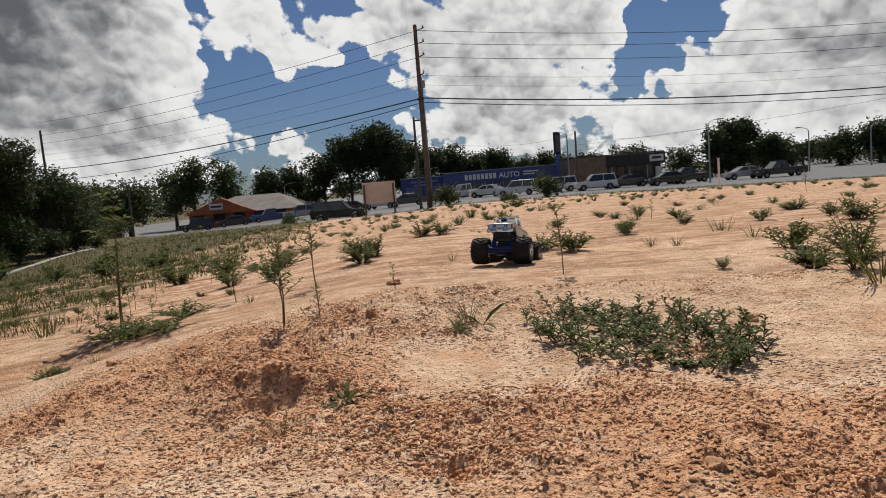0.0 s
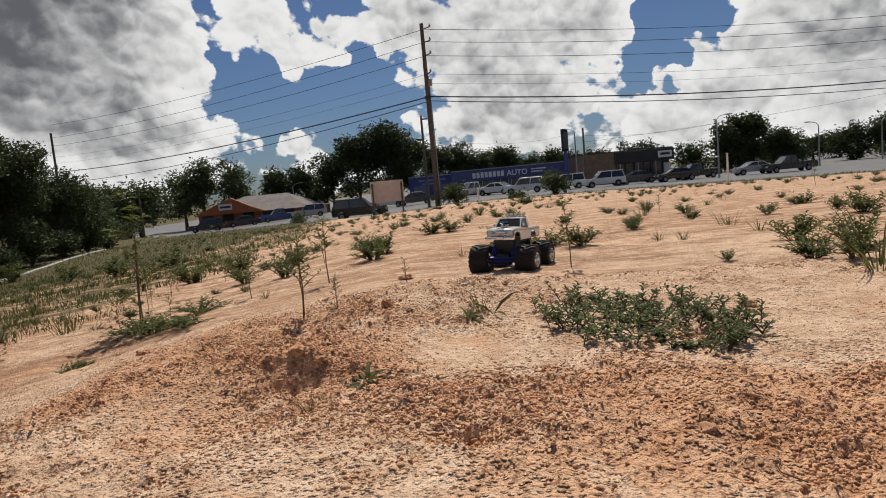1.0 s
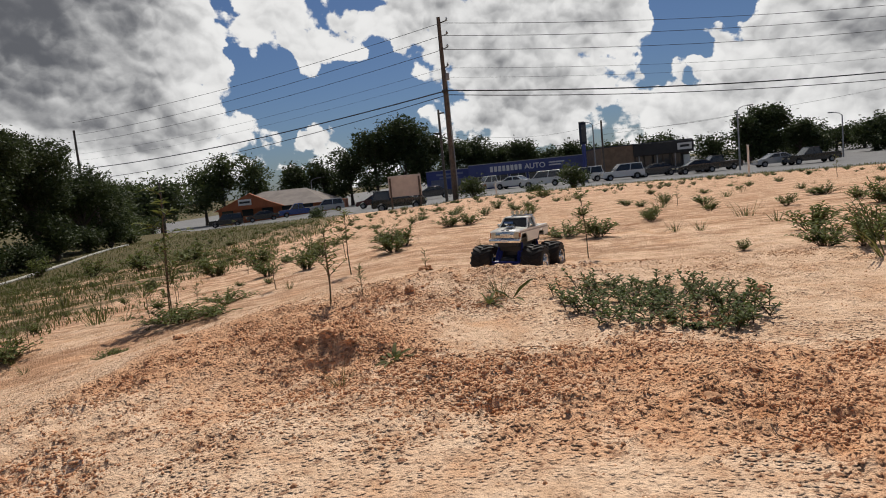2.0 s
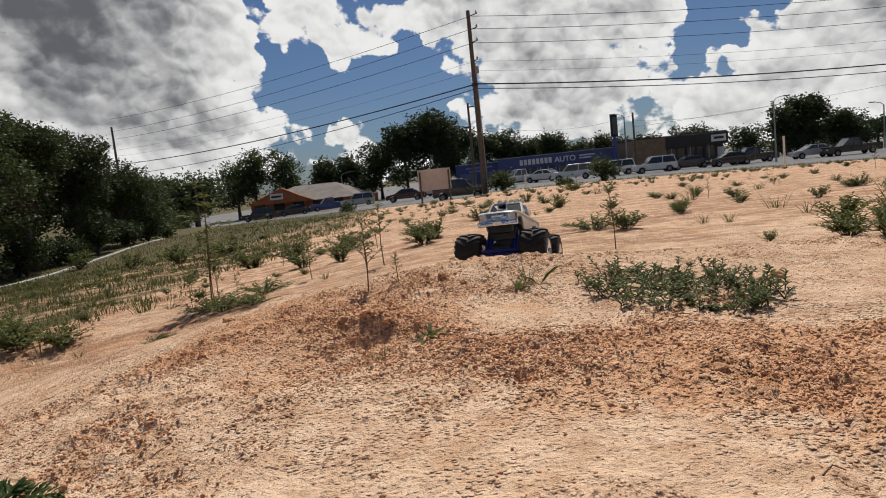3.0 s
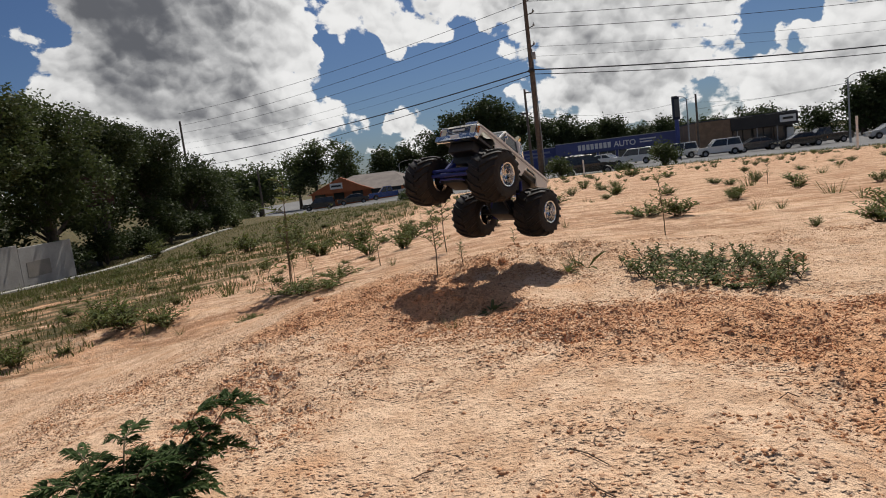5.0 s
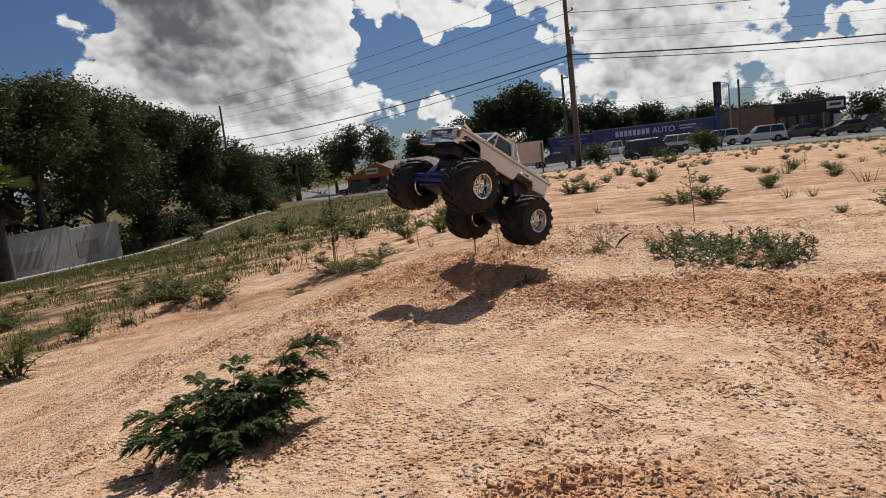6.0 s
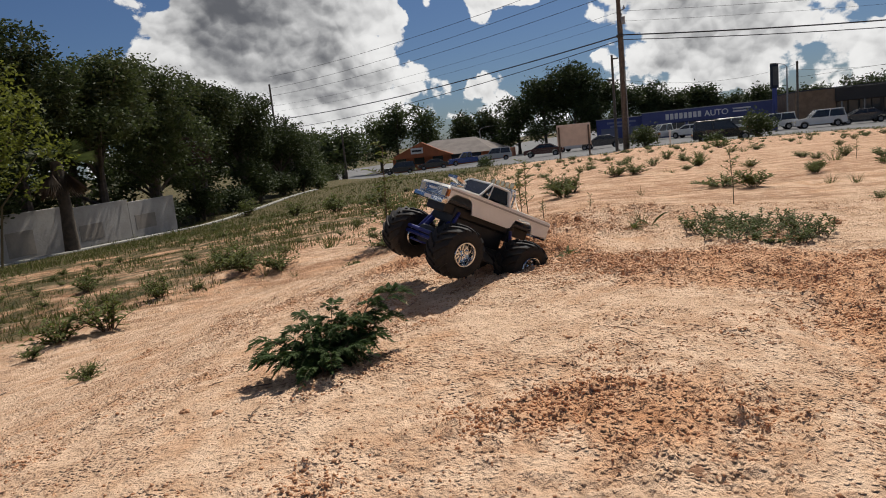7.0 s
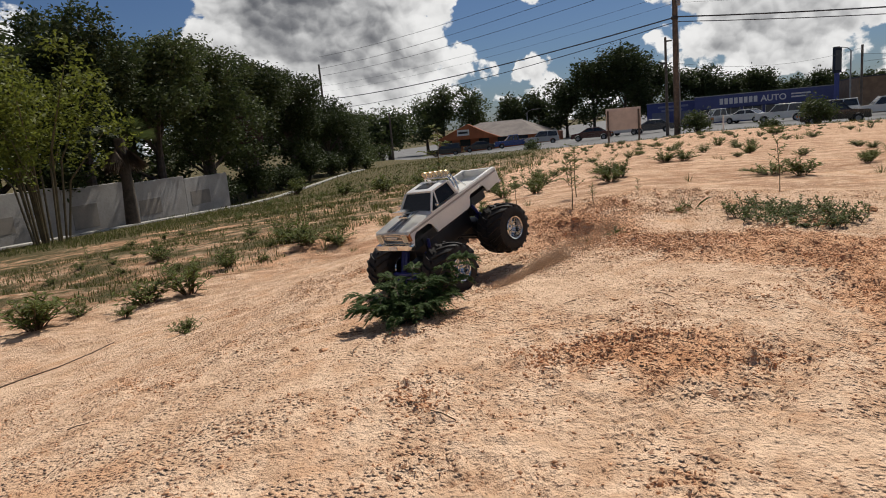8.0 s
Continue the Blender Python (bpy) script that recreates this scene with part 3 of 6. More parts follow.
    for x in (WB, -WB):
        d = 1 if x > 0 else -1
        bm = boxed(x - 0.034, x + 0.034, -0.040, 0.040, -0.026, 0.032, bevel=0.010)
        axle = part("axle", bm, BLACK, truck, "black gearbox axle", smooth=True)
        part("axle_tube", tubed([(x, -0.095, 0), (x, 0.095, 0)], 0.011, 10), BLACK, axle, smooth=True)
        for s in (1, -1):
            for k in (0, 1):
                y = s * (0.050 + 0.016 * k)
                part("shock", tubed([(x + d * 0.020, y, 0.004), (x - d * 0.012, y * 0.92, 0.060)], 0.0085, 10), BLUE, truck, "blue shock absorber", smooth=True)
                part("shock_rod", tubed([(x - d * 0.012, y * 0.92, 0.060), (x - d * 0.026, y * 0.86, 0.100)], 0.0055, 8), BLUE, truck, smooth=True)
            part("link", tubed([(x - d * 0.03, s * 0.04, -0.012), (d * 0.03, s * 0.03, 0.030)], 0.005, 6), BLACK, truck, smooth=True)
        part("tower", boxed(x - 0.012 - d * 0.02, x + 0.012 - d * 0.02, -0.055, 0.055, 0.060, 0.112, bevel=0.004), BLACK, truck, "black suspension tower", smooth=True)
        for zz in (-0.004, 0.012):
            part("tie_rod", tubed([(x + d * 0.046, -0.080, zz), (x + d * 0.046, 0.080, zz)], 0.0062, 8), BLUE, truck, "blue tie rod", smooth=True)
    part("guard", tubed([(WB + 0.036, -0.05, -0.020), (WB + 0.056, -0.03, -0.024), (WB + 0.056, 0.03, -0.024), (WB + 0.036, 0.05, -0.020)], 0.003, 6), BLUE, truck, smooth=True)
    return truck, wheels


TRUCK, WHEELS = build_truck()
# seconds, place, yaw, nose-up, roll, front and rear wheel travel
TRUCK_PATH = [
    (0.0, 0.368, 4.127, -0.097, -108.5, 13.2, -1.6, 0.002, 0.005),
    (0.5, 0.329, 3.859, -0.059, -110.6, 5.2, -2.3, 0.001, 0.002),
    (1.0, 0.294, 3.543, -0.082, -113.9, 3.9, -1.9, 0.000, 0.007),
    (1.5, 0.262, 3.372, -0.097, -114.2, 1.6, -2.4, 0.009, -0.001),
    (2.8, 0.048, 2.622, -0.035, -105.7, 4.3, 0.8, 0.015, 0.007),
    (3.0, 0.006, 2.447, -0.008, -103.5, 12.2, 1.3, 0.011, 0.014),
    (3.5, -0.052, 2.284, 0.079, -107.4, 20.5, -3.8, -0.001, -0.007),
    (4.0, -0.124, 2.006, 0.162, -110.5, 32.9, -3.8, 0.011, -0.001),
    (4.2, -0.148, 1.885, 0.203, -112.8, 32.1, -2.3, 0.015, -0.006),
    (5.5, -0.304, 1.507, 0.296, -120.1, 27.4, -2.0, -0.004, -0.013),
    (6.0, -0.367, 1.307, 0.260, -122.9, 28.0, -4.2, -0.004, -0.011),
    (6.5, -0.437, 1.191, 0.177, -125.0, 26.7, -7.3, -0.009, -0.022),
    (7.0, -0.509, 0.995, 0.071, -124.9, 23.8, -10.3, -0.013, 0.007),
    (7.3, -0.556, 0.931, 0.059, -121.4, 7.5, -11.5, -0.009, 0.009),
    (7.5, -0.584, 0.899, 0.053, -119.2, -1.3, -8.7, -0.012, -0.001),
    (8.0, -0.678, 0.688, 0.048, -112.5, -19.0, 4.1, 0.009, -0.002),
]


def motions():
    def turn(yaw, up, roll):
        return Matrix.Rotation(radians(yaw), 4, "Z") @ Matrix.Rotation(radians(-up), 4, "Y") @ Matrix.Rotation(radians(roll), 4, "X")
    walk(TRUCK, [(t, Matrix.Translation((x, y, z)) @ turn(a, b, c)) for t, x, y, z, a, b, c, f, r in TRUCK_PATH])
    times = [p[0] for p in TRUCK_PATH]
    for w, x, side in WHEELS:
        rows = []
        for i in range(33):
            t = i * 0.25
            lift = float(np.interp(t, times, [p[7 if x > 0 else 8] for p in TRUCK_PATH]))
            spin = 250.0 * t
            rows.append((t, pose(x, side * TRACK, lift) @ Matrix.Rotation(radians(spin), 4, "Y")))
        walk(w, rows)
    for ob, dx, dy, up in SPRAY:
        walk(ob, [(0.0, pose(0, 0, -0.16)), (7.25, pose(0, 0, -0.16)), (7.6, pose(0, 0, -0.02)), (8.0, pose(dx, dy, up))])
    walk(MOVING_CAR, [(t, pose(x, 56.4, gz(x, 56.4) + 0.05)) for t, x in CAR_ROWS])
# ---- road ----
ASPHALT = material("asphalt", (0.16, 0.155, 0.15), 0.9, vary=0.25, scale=0.6, bump=0.3, bump_scale=40)
CONCRETE = material("concrete", (0.42, 0.40, 0.36), 0.9, vary=0.25, scale=2.0, bump=0.3, bump_scale=30)
VERGE = material("mown_grass", (0.075, 0.10, 0.03), 0.95, vary=0.4, scale=1.2, second=(0.13, 0.13, 0.05), bump=0.6, bump_scale=12)
WOOD = material("weathered_wood", (0.135, 0.108, 0.088), 0.85, vary=0.35, scale=5, bump=0.4, bump_scale=40)
LEAF_DARK = material("oak_leaves", (0.030, 0.042, 0.014), 0.65, spec=0.2, vary=0.3, scale=1.0, through_light=0.22, per_piece=0.6, second=(0.05, 0.058, 0.02))
LEAF_OLIVE = material("olive_leaves", (0.045, 0.060, 0.020), 0.6, spec=0.2, vary=0.3, scale=1.0, through_light=0.28, per_piece=0.6, second=(0.07, 0.075, 0.028))
LEAF_BRIGHT = material("bamboo_leaves", (0.110, 0.125, 0.022), 0.6, spec=0.2, vary=0.3, scale=1.0, through_light=0.38, per_piece=0.7)
BARK = material("bark", (0.11, 0.085, 0.065), 0.9, vary=0.4, scale=6, bump=0.5, bump_scale=30)
STEEL = material("grey_steel", (0.33, 0.33, 0.33), 0.5, 0.6, vary=0.2, scale=4)
DARKSTEEL = material("dark_steel", (0.05, 0.048, 0.045), 0.5, 0.3, vary=0.2, scale=4)
WIRE = material("cable", (0.03, 0.03, 0.032), 0.6, vary=0.1, scale=1)
WHITEPAINT = material("white_paint", (0.74, 0.72, 0.68), 0.6, vary=0.1, scale=3)
GLASS_DARK = material("shop_glass", (0.02, 0.024, 0.028), 0.08, vary=0.1, scale=0.5, spec=0.7)


def strip(name, near, far, lift, mat, label, category, x0=-75.0, x1=170.0, thick=0.15):
    """A ribbon along the road, with a real edge."""
    xs = np.concatenate([np.arange(x0, 40, 2.5), np.arange(40, x1, 10)])
    bm = bmesh.new()
    rows = []
    for x in xs:
        y = float(road_y(x))
        z = float(height(x, y + 4)) + lift
        rows.append([bm.verts.new(p) for p in ((x, y + near, z - thick), (x, y + near, z), (x, y + far, z), (x, y + far, z - thick))])
    for a, b in zip(rows, rows[1:]):
        for i in range(3):
            bm.faces.new((a[i], b[i], b[i + 1], a[i + 1]))
    return tagged(part(name, bm, mat), label, category, kind="structure")


strip("road", 0, 5839344.39, 0.03, ASPHALT, "pale grey asphalt road beside the lot", "road")
strip("kerb", -308968.15, 0, 0.14, CONCRETE, "grey concrete kerb along the road", "kerb")
strip("median", 5839344.39, 8141658.03, 0.20, VERGE, "grassy median strip of the road", "grass")
strip("road_far", 8141658.03, 13273350.16, 0.03, ASPHALT, "pale grey asphalt of the far lanes", "road")
strip("kerb_far", 13273350.16, 13544543.72, 0.14, CONCRETE, "grey concrete kerb of the far lanes", "kerb")


# ---- poles and cables ----
def utility_pole(x, y, top, r0, r1, lean=0.0, label="tall brown wooden utility pole"):
    z = gz(x, y) - 0.3
    pole = tagged(new("utility_pole"), label, "pole")
    pole.matrix_basis = pose(x, y, z, 0, lean, 0)
    part("shaft", tubed([(0, 0, 0), (0, 0, (top - z) * 0.5), (0, 0, top - z)], [r0, (r0 + r1) / 2, r1], 12), WOOD, pole, smooth=True)
    return pole, z


pole, pz = utility_pole(-1.15, 46.75, 11.4, 0.20, 0.13)
for k, (zz, w) in enumerate(((11.0, 0.55), (10.1, 0.5), (9.2, 0.45), (7.95, 0.35))):
    arm = part("bracket", tubed([(0, 0, zz - pz), (w * (1 if k % 2 else 0.9), -0.05, zz - pz + 0.12)], 0.035, 6), DARKSTEEL, pole)
    bm = bmesh.new()
    lathe(bm, [(-0.10, 0.03), (-0.06, 0.09), (-0.02, 0.04), (0.03, 0.09), (0.07, 0.04), (0.14, 0.03)], 10, "z")
    part("insulator", bm, STEEL, arm, "grey porcelain insulator", smooth=True, m=pose(w, -0.05, zz - pz + 0.2))
part("clamp", boxed(-0.22, 0.22, -0.24, 0.1, 6.25 - pz, 6.45 - pz, bevel=0.03), DARKSTEEL, pole)
part("conduit", tubed([(0.24, -0.05, 0.3), (0.22, -0.05, 4.2), (0.16, -0.05, 9.5)], 0.035, 6), STEEL, pole)
part("transformer_box", boxed(0.1, 0.38, -0.2, 0.1, 7.1 - pz, 7.6 - pz, bevel=0.04), STEEL, pole, "small grey equipment box")
thin, tz = utility_pole(-2.35, 61.88, 6.7, 0.15, 0.10, label="slim wooden utility pole across the road")
part("crossbar", boxed(-0.08, 0.55, -0.05, 0.05, 6.3 - tz, 6.42 - tz), WOOD, thin)
part("fitting", boxed(-0.5, 0.1, -0.1, 0.1, 4.4 - tz, 4.6 - tz), DARKSTEEL, thin)
utility_pole(-49.5, 82.5, 11.0, 0.2, 0.13)
utility_pole(-25.6, 44, 3.35, 0.14, 0.11, lean=-2, label="leaning weathered wooden pole at the lot's edge")
utility_pole(-29.0, 60.5, 2.6, 0.12, 0.09, label="short weathered wooden pole among bushes")
utility_pole(16.1, 79.75, 5.3, 0.13, 0.11, label="dark wooden pole behind the roadside sign")
utility_pole(62.0, 59.12, 10.9, 0.2, 0.13)


def cable(a, b, sag, r, label):
    a, b = Vector(a), Vector(b)
    pts = []
    for i in range(25):
        f = i / 24
        p = a.lerp(b, f)
        p.z -= sag * 4 * f * (1 - f)
        pts.append(p)
    return tagged(part("power_cable", tubed(pts, r, 5), WIRE), label, "cable", group="overhead cables")


for zl, zm, zr, sag, r in ((12.0, 11.0, 12.3, 0.7, 0.018), (10.4, 10.15, 11.5, 0.7, 0.018), (9.4, 9.2, 10.4, 0.7, 0.018), (8.0, 7.95, 8.8, 0.7, 0.010), (7.2, 7.3, 8.2, 0.7, 0.008), (6.1, 6.4, 6.9, 0.7, 0.045), (4.7, 6.1, 6.3, 0.8, 0.028)):
    lab = "thick black overhead cable strung between poles" if r > 0.02 else "thin dark overhead wire strung between poles"
    cable((-49.5, 82.5, zl), (-1.0, 46.7, zm), sag, r, lab)
    cable((-1.0, 46.7, zm), (62, 59.1, zr - 0.5), sag + 0.6, r, lab)
cable((16.1, 79.75, 5.0), (-2.3, 61.88, 4.6), 1.0, 0.012, "thin dark service wire across the road")
cable((16.1, 79.75, 4.4), (29.2, 71.5, 4.0), 0.5, 0.012, "thin dark service wire across the road")
cable((16.1, 79.75, 3.6), (60, 68.75, 6.9), 0.6, 0.014, "thin dark service wire across the road")


def street_lamp(x, y, top, reach, label="slim grey street lamp with a curved arm"):
    z = gz(x, y)
    lamp = tagged(new("street_lamp"), label, "street lamp", "street lamps")
    lamp.matrix_basis = pose(x, y, z - 0.1)
    h = top - z
    part("post", tubed([(0, 0, 0), (0, 0, h - 0.3)], [0.11, 0.07], 8), STEEL, lamp, smooth=True)
    arm = part("arm", tubed([(0, 0, h - 0.3), (reach * 0.2, 0, h), (reach * 0.6, 0, h + 0.15), (reach, 0, h + 0.18)], 0.04, 6), STEEL, lamp, smooth=True)
    part("lamp_head", boxed(reach - 0.1, reach + 0.55, -0.12, 0.12, h + 0.12, h + 0.24, bevel=0.03), DARKSTEEL, lamp)


street_lamp(28.7, 71.5, 4.7, 1.1)
street_lamp(47.0, 85.25, 3.6, -1.6)
street_lamp(58.5, 90.75, 3.6, 1.5)
street_lamp(45.5, 110, 2.6, -1.4)
street_lamp(15.6, 82.5, 5.4, -1.6)
street_lamp(-26.0, 107.25, 2.4, 1.8)


def flood_lamp(x, y, top):
    z = gz(x, y)
    lamp = tagged(new("flood_light"), "rusty pole with a square floodlight on top", "lamp")
    lamp.matrix_basis = pose(x, y, z - 0.1)
    h = top - z
    part("post", tubed([(0, 0, 0), (0, 0, h)], [0.12, 0.08], 8), DARKSTEEL, lamp, smooth=True)
    head = part("housing", boxed(-0.27, 0.27, -0.18, 0.2, h - 0.05, h + 0.48, bevel=0.05), DARKSTEEL, lamp)
    part("lens", boxed(-0.22, 0.22, -0.195, -0.18, h + 0.02, h + 0.42), GLASS_DARK, head)


flood_lamp(-29.8, 46.75, 4.5)

# ---- signs ----
board = tagged(new("sign_board"), "blank cream sign board on two brown wooden posts", "sign")
bz = gz(-4.5, 45.4)
board.matrix_basis = pose(-4.53, 45.4, bz, 0, 0, 4)
part("panel", boxed(-1.14, 1.14, 0.05, 0.10, -0.62 - bz, 0.84 - bz, bevel=0.01), material("board_paint", (0.62, 0.54, 0.47), 0.7, vary=0.12, scale=2), board)
for x in (-1.0, 1.0):
    part("post", boxed(x - 0.06, x + 0.06, -0.06, 0.05, -0.3, 0.70 - bz, bevel=0.01), WOOD, board)


def marker_post(x, y, h, w=0.07):
    p = tagged(new("marker_post"), "slim white marker post in the sand", "post", "marker posts")
    p.matrix_basis = pose(x, y, gz(x, y) - 0.05)
    part("shaft", boxed(-w, w, -w, w, 0, h, bevel=0.015), WHITEPAINT, p)
    part("cap", boxed(-w * 1.15, w * 1.15, -w * 1.15, w * 1.15, h - 0.001, h + 0.03, bevel=0.01), WHITEPAINT, p)


marker_post(12.55, 30.25, 1.45, 0.04)
marker_post(1.6, 42.62, 1.0, 0.045)

SIGNBLUE = material("blue_wall_paint", (0.030, 0.045, 0.19), 0.55, vary=0.15, scale=0.4)
NAVY = material("dark_sign_face", (0.035, 0.042, 0.06), 0.9, vary=0.2, scale=0.5, spec=0.1)
pylon = tagged(new("roadside_sign"), "tall blue roadside sign with a dark box on top", "sign")
yz = gz(13.8, 79.7)
pylon.matrix_basis = pose(13.85, 79.7, yz, 0, 0, 28)
part("post", boxed(-0.20, 0.20, -0.15, 0.15, -0.2, 2.75 - yz, bevel=0.03), SIGNBLUE, pylon)
face = part("sign_box", boxed(-0.40, 0.40, -0.20, 0.20, 2.7 - yz, 5.25 - yz, bevel=0.05), NAVY, pylon)
part("face_panel", boxed(-0.34, 0.34, -0.215, -0.20, 3.0 - yz, 5.0 - yz), material("grey_sign_face", (0.10, 0.105, 0.11), 0.9, vary=0.2, scale=0.8, spec=0.1), face)

billboard = tagged(new("billboard"), "dark red lettered billboard on a post among trees", "sign")
qz = gz(-21.5, 26.5)
billboard.matrix_basis = pose(-21.3, 26.5, qz, 0, 0, 40)
part("post", tubed([(0, 0.1, -0.2), (0, 0.1, 1.9 - qz)], 0.12, 8), DARKSTEEL, billboard)
part("panel", boxed(-1.05, 1.05, -0.06, 0.06, 0.62 - qz, 2.0 - qz), material("dark_red_sign", (0.07, 0.02, 0.018), 0.5, vary=0.25, scale=1.5), billboard)
for i, (w, h) in enumerate(((0.85, 0.10), (0.55, 0.05), (0.6, 0.05), (0.8, 0.08))):
    z0 = 1.72 - qz - i * 0.28
    part("text_bar", boxed(-w, w * 0.85, -0.075, -0.06, z0, z0 + h), material("pale_lettering", (0.45, 0.42, 0.40), 0.6, vary=0.1), billboard)


# ---- buildings ----
def text_thing(body, size, mat, parent, m, name="letters"):
    c = bpy.data.curves.new(name, "FONT")
    c.body, c.size, c.extrude, c.align_x, c.offset = body, size, 0.03, "LEFT", 0.016
    tmp = bpy.data.objects.new(name, c)
    me = bpy.data.meshes.new_from_object(tmp)
    bpy.data.objects.remove(tmp)
    me.materials.append(mat)
    ob = new(name, me)
    ob.parent = parent
    ob.matrix_basis = m
    return ob


LETTER = material("pale_letters", (0.62, 0.62, 0.64), 0.5, vary=0.1, scale=1)
ROOFDARK = material("dark_roofing", (0.06, 0.06, 0.065), 0.8, vary=0.3, scale=0.5)


def blue_shop():
    g = gz(4, 90.8)
    shop = tagged(new("shop_building"), "long low blue shop with pale lettering over its windows", "building")
    shop.matrix_basis = pose(0, 90.8, g)
    part("wall", boxed(0.0, 15.6, 0.25, 14, -0.2, 3.05), SIGNBLUE, shop)
    part("wall", boxed(-6.0, -0.02, 0.6, 12, -0.2, 3.1), SIGNBLUE, shop)
    part("fascia", boxed(-0.1, 15.8, -0.05, 0.5, 1.85, 3.38, bevel=0.03), material("blue_fascia", (0.045, 0.06, 0.20), 0.5, vary=0.15, scale=0.3), shop, "blue fascia with pale letters")
    part("trim", boxed(-0.12, 15.82, -0.08, 0.5, 3.38, 3.48), STEEL, shop)
    part("trim", boxed(-6.05, -0.12, 0.45, 0.9, 3.10, 3.2), STEEL, shop)
    part("roof", boxed(-5.8, 15.4, 0.9, 13.5, 3.0, 3.08), ROOFDARK, shop)
    for i in range(6):
        x = 0.6 + i * 2.5
        w = part("window", boxed(x, x + 2.1, 0.17, 0.25, 0.3, 1.75), GLASS_DARK, shop)
        for u in (x, x + 1.05, x + 2.1):
            part("mullion", boxed(u - 0.04, u + 0.04, 0.12, 0.2, 0.25, 1.8), STEEL, w)
    for i in range(2):
        x = -5.4 + i * 2.7
        part("roller_door", boxed(x, x + 2.2, 0.52, 0.6, 0, 1.9), material("roller_door_paint", (0.10, 0.12, 0.2), 0.5, vary=0.2, scale=2), shop)
    # first word as plain blocks of its size, the second lettered
    for i in range(8):
        x = 2.85 + i * 0.56
        part("letter_block", boxed(x, x + 0.40, -0.10, -0.05, 2.25, 2.98), LETTER, shop)
    text_thing("AUTO", 1.02, LETTER, shop, pose(7.55, -0.05, 2.25, 90))
    for i, (w, z) in enumerate(((2.1, 2.75), (1.6, 2.4))):
        part("text_bar", boxed(10.9, 10.9 + w, -0.09, -0.05, z, z + 0.17), LETTER, shop)
    for (x0, x1, z) in ((-4.6, -0.9, 2.45), (-4.2, -1.6, 1.98)):
        part("text_bar", boxed(x0, x1, 0.50, 0.6, z, z + 0.26), material("faded_letters", (0.16, 0.19, 0.33), 0.5, vary=0.3, scale=2), shop)


blue_shop()


def dark_shop():
    g = gz(23, 86.6)
    shop = tagged(new("shop_building"), "flat-roofed shop with tan brick and a black fascia", "building")
    shop.matrix_basis = pose(0, 86.6, g)
    part("wall", boxed(17.2, 21.4, 0.0, 12, -0.2, 4.15), material("tan_brick", (0.25, 0.165, 0.105), 0.85, vary=0.25, scale=1.5), shop, "tan brick wall")
    part("wall", boxed(21.4, 28.8, 1.2, 12, -0.2, 3.6), material("dark_wall", (0.07, 0.06, 0.055), 0.7, vary=0.25, scale=1), shop)
    part("fascia", boxed(21.3, 29.0, -0.2, 1.6, 2.55, 4.05, bevel=0.03), material("black_fascia", (0.022, 0.020, 0.02), 0.5, vary=0.3, scale=1), shop, "black metal fascia")
    part("roof", boxed(17.1, 28.9, -0.05, 12.1, 4.05, 4.2), ROOFDARK, shop)
    part("sign_panel", boxed(26.9, 28.7, -0.28, -0.2, 2.9, 3.75), WHITEPAINT, shop, "white sign panel")
    part("text_bar", boxed(27.2, 28.4, -0.31, -0.28, 3.2, 3.5), DARKSTEEL, shop)
    for i in range(5):
        x = 21.8 + i * 1.2
        part("window", boxed(x, x + 1.05, 1.1, 1.2, 0.3, 2.5), GLASS_DARK, shop)
    part("door", boxed(28.0, 28.8, 0.9, 1.2, 0, 2.2), WHITEPAINT, shop, "white side door")
    for x in (22.0, 24.3, 26.6):
        part("column", boxed(x - 0.06, x + 0.06, -0.1, 0.02, 0, 2.55), STEEL, shop)


dark_shop()


def orange_shop():
    g = gz(-30, 99)
    stucco = material("orange_stucco", (0.42, 0.13, 0.05), 0.85, vary=0.2, scale=0.7)
    shop = tagged(new("shop_building"), "orange stucco building with a pale hipped roof", "building")
    shop.matrix_basis = pose(-30, 99, g)
    part("wall", boxed(-8.8, 7.5, 0, 12, -0.3, -1.3 - g), stucco, shop)
    part("wing", boxed(7.5, 9.8, 1, 8, -0.3, -1.3 - g), stucco, shop)
    e, r = -1.35 - g, 1.05 - g
    bm = bmesh.new()
    v = [bm.verts.new(p) for p in ((-9.6, -0.7, e), (8.2, -0.7, e), (8.2, 12.6, e), (-9.6, 12.6, e), (-3.2, 5.5, r), (3.6, 5.5, r))]
    for f in ((0, 1, 5, 4), (1, 2, 5), (2, 3, 4, 5), (3, 0, 4), (3, 2, 1, 0)):
        bm.faces.new([v[i] for i in f])
    part("roof", bm, material("pale_metal_roof", (0.27, 0.235, 0.21), 0.95, vary=0.2, scale=0.8, spec=0.1), shop, "pale grey metal roof")
    bm = plate(bmesh.new(), [(-9.2, e), (-3.4, r - 0.05), (-0.5, e + 0.9), (1.8, e)], -0.95, -0.4)
    part("gable", bm, stucco, shop, "orange gable over the entrance")
    part("sign_panel", boxed(-5.2, -3.2, -1.05, -0.95, e + 0.6, e + 1.5), WHITEPAINT, shop)
    part("text_bar", boxed(-5.0, -3.4, -1.08, -1.05, e + 0.9, e + 1.2), DARKSTEEL, shop)
    for i in range(5):
        x = -8.2 + i * 3.1
        part("window", boxed(x, x + 1.7, -0.08, 0.02, 0.8, 1.8), GLASS_DARK, shop)


orange_shop()


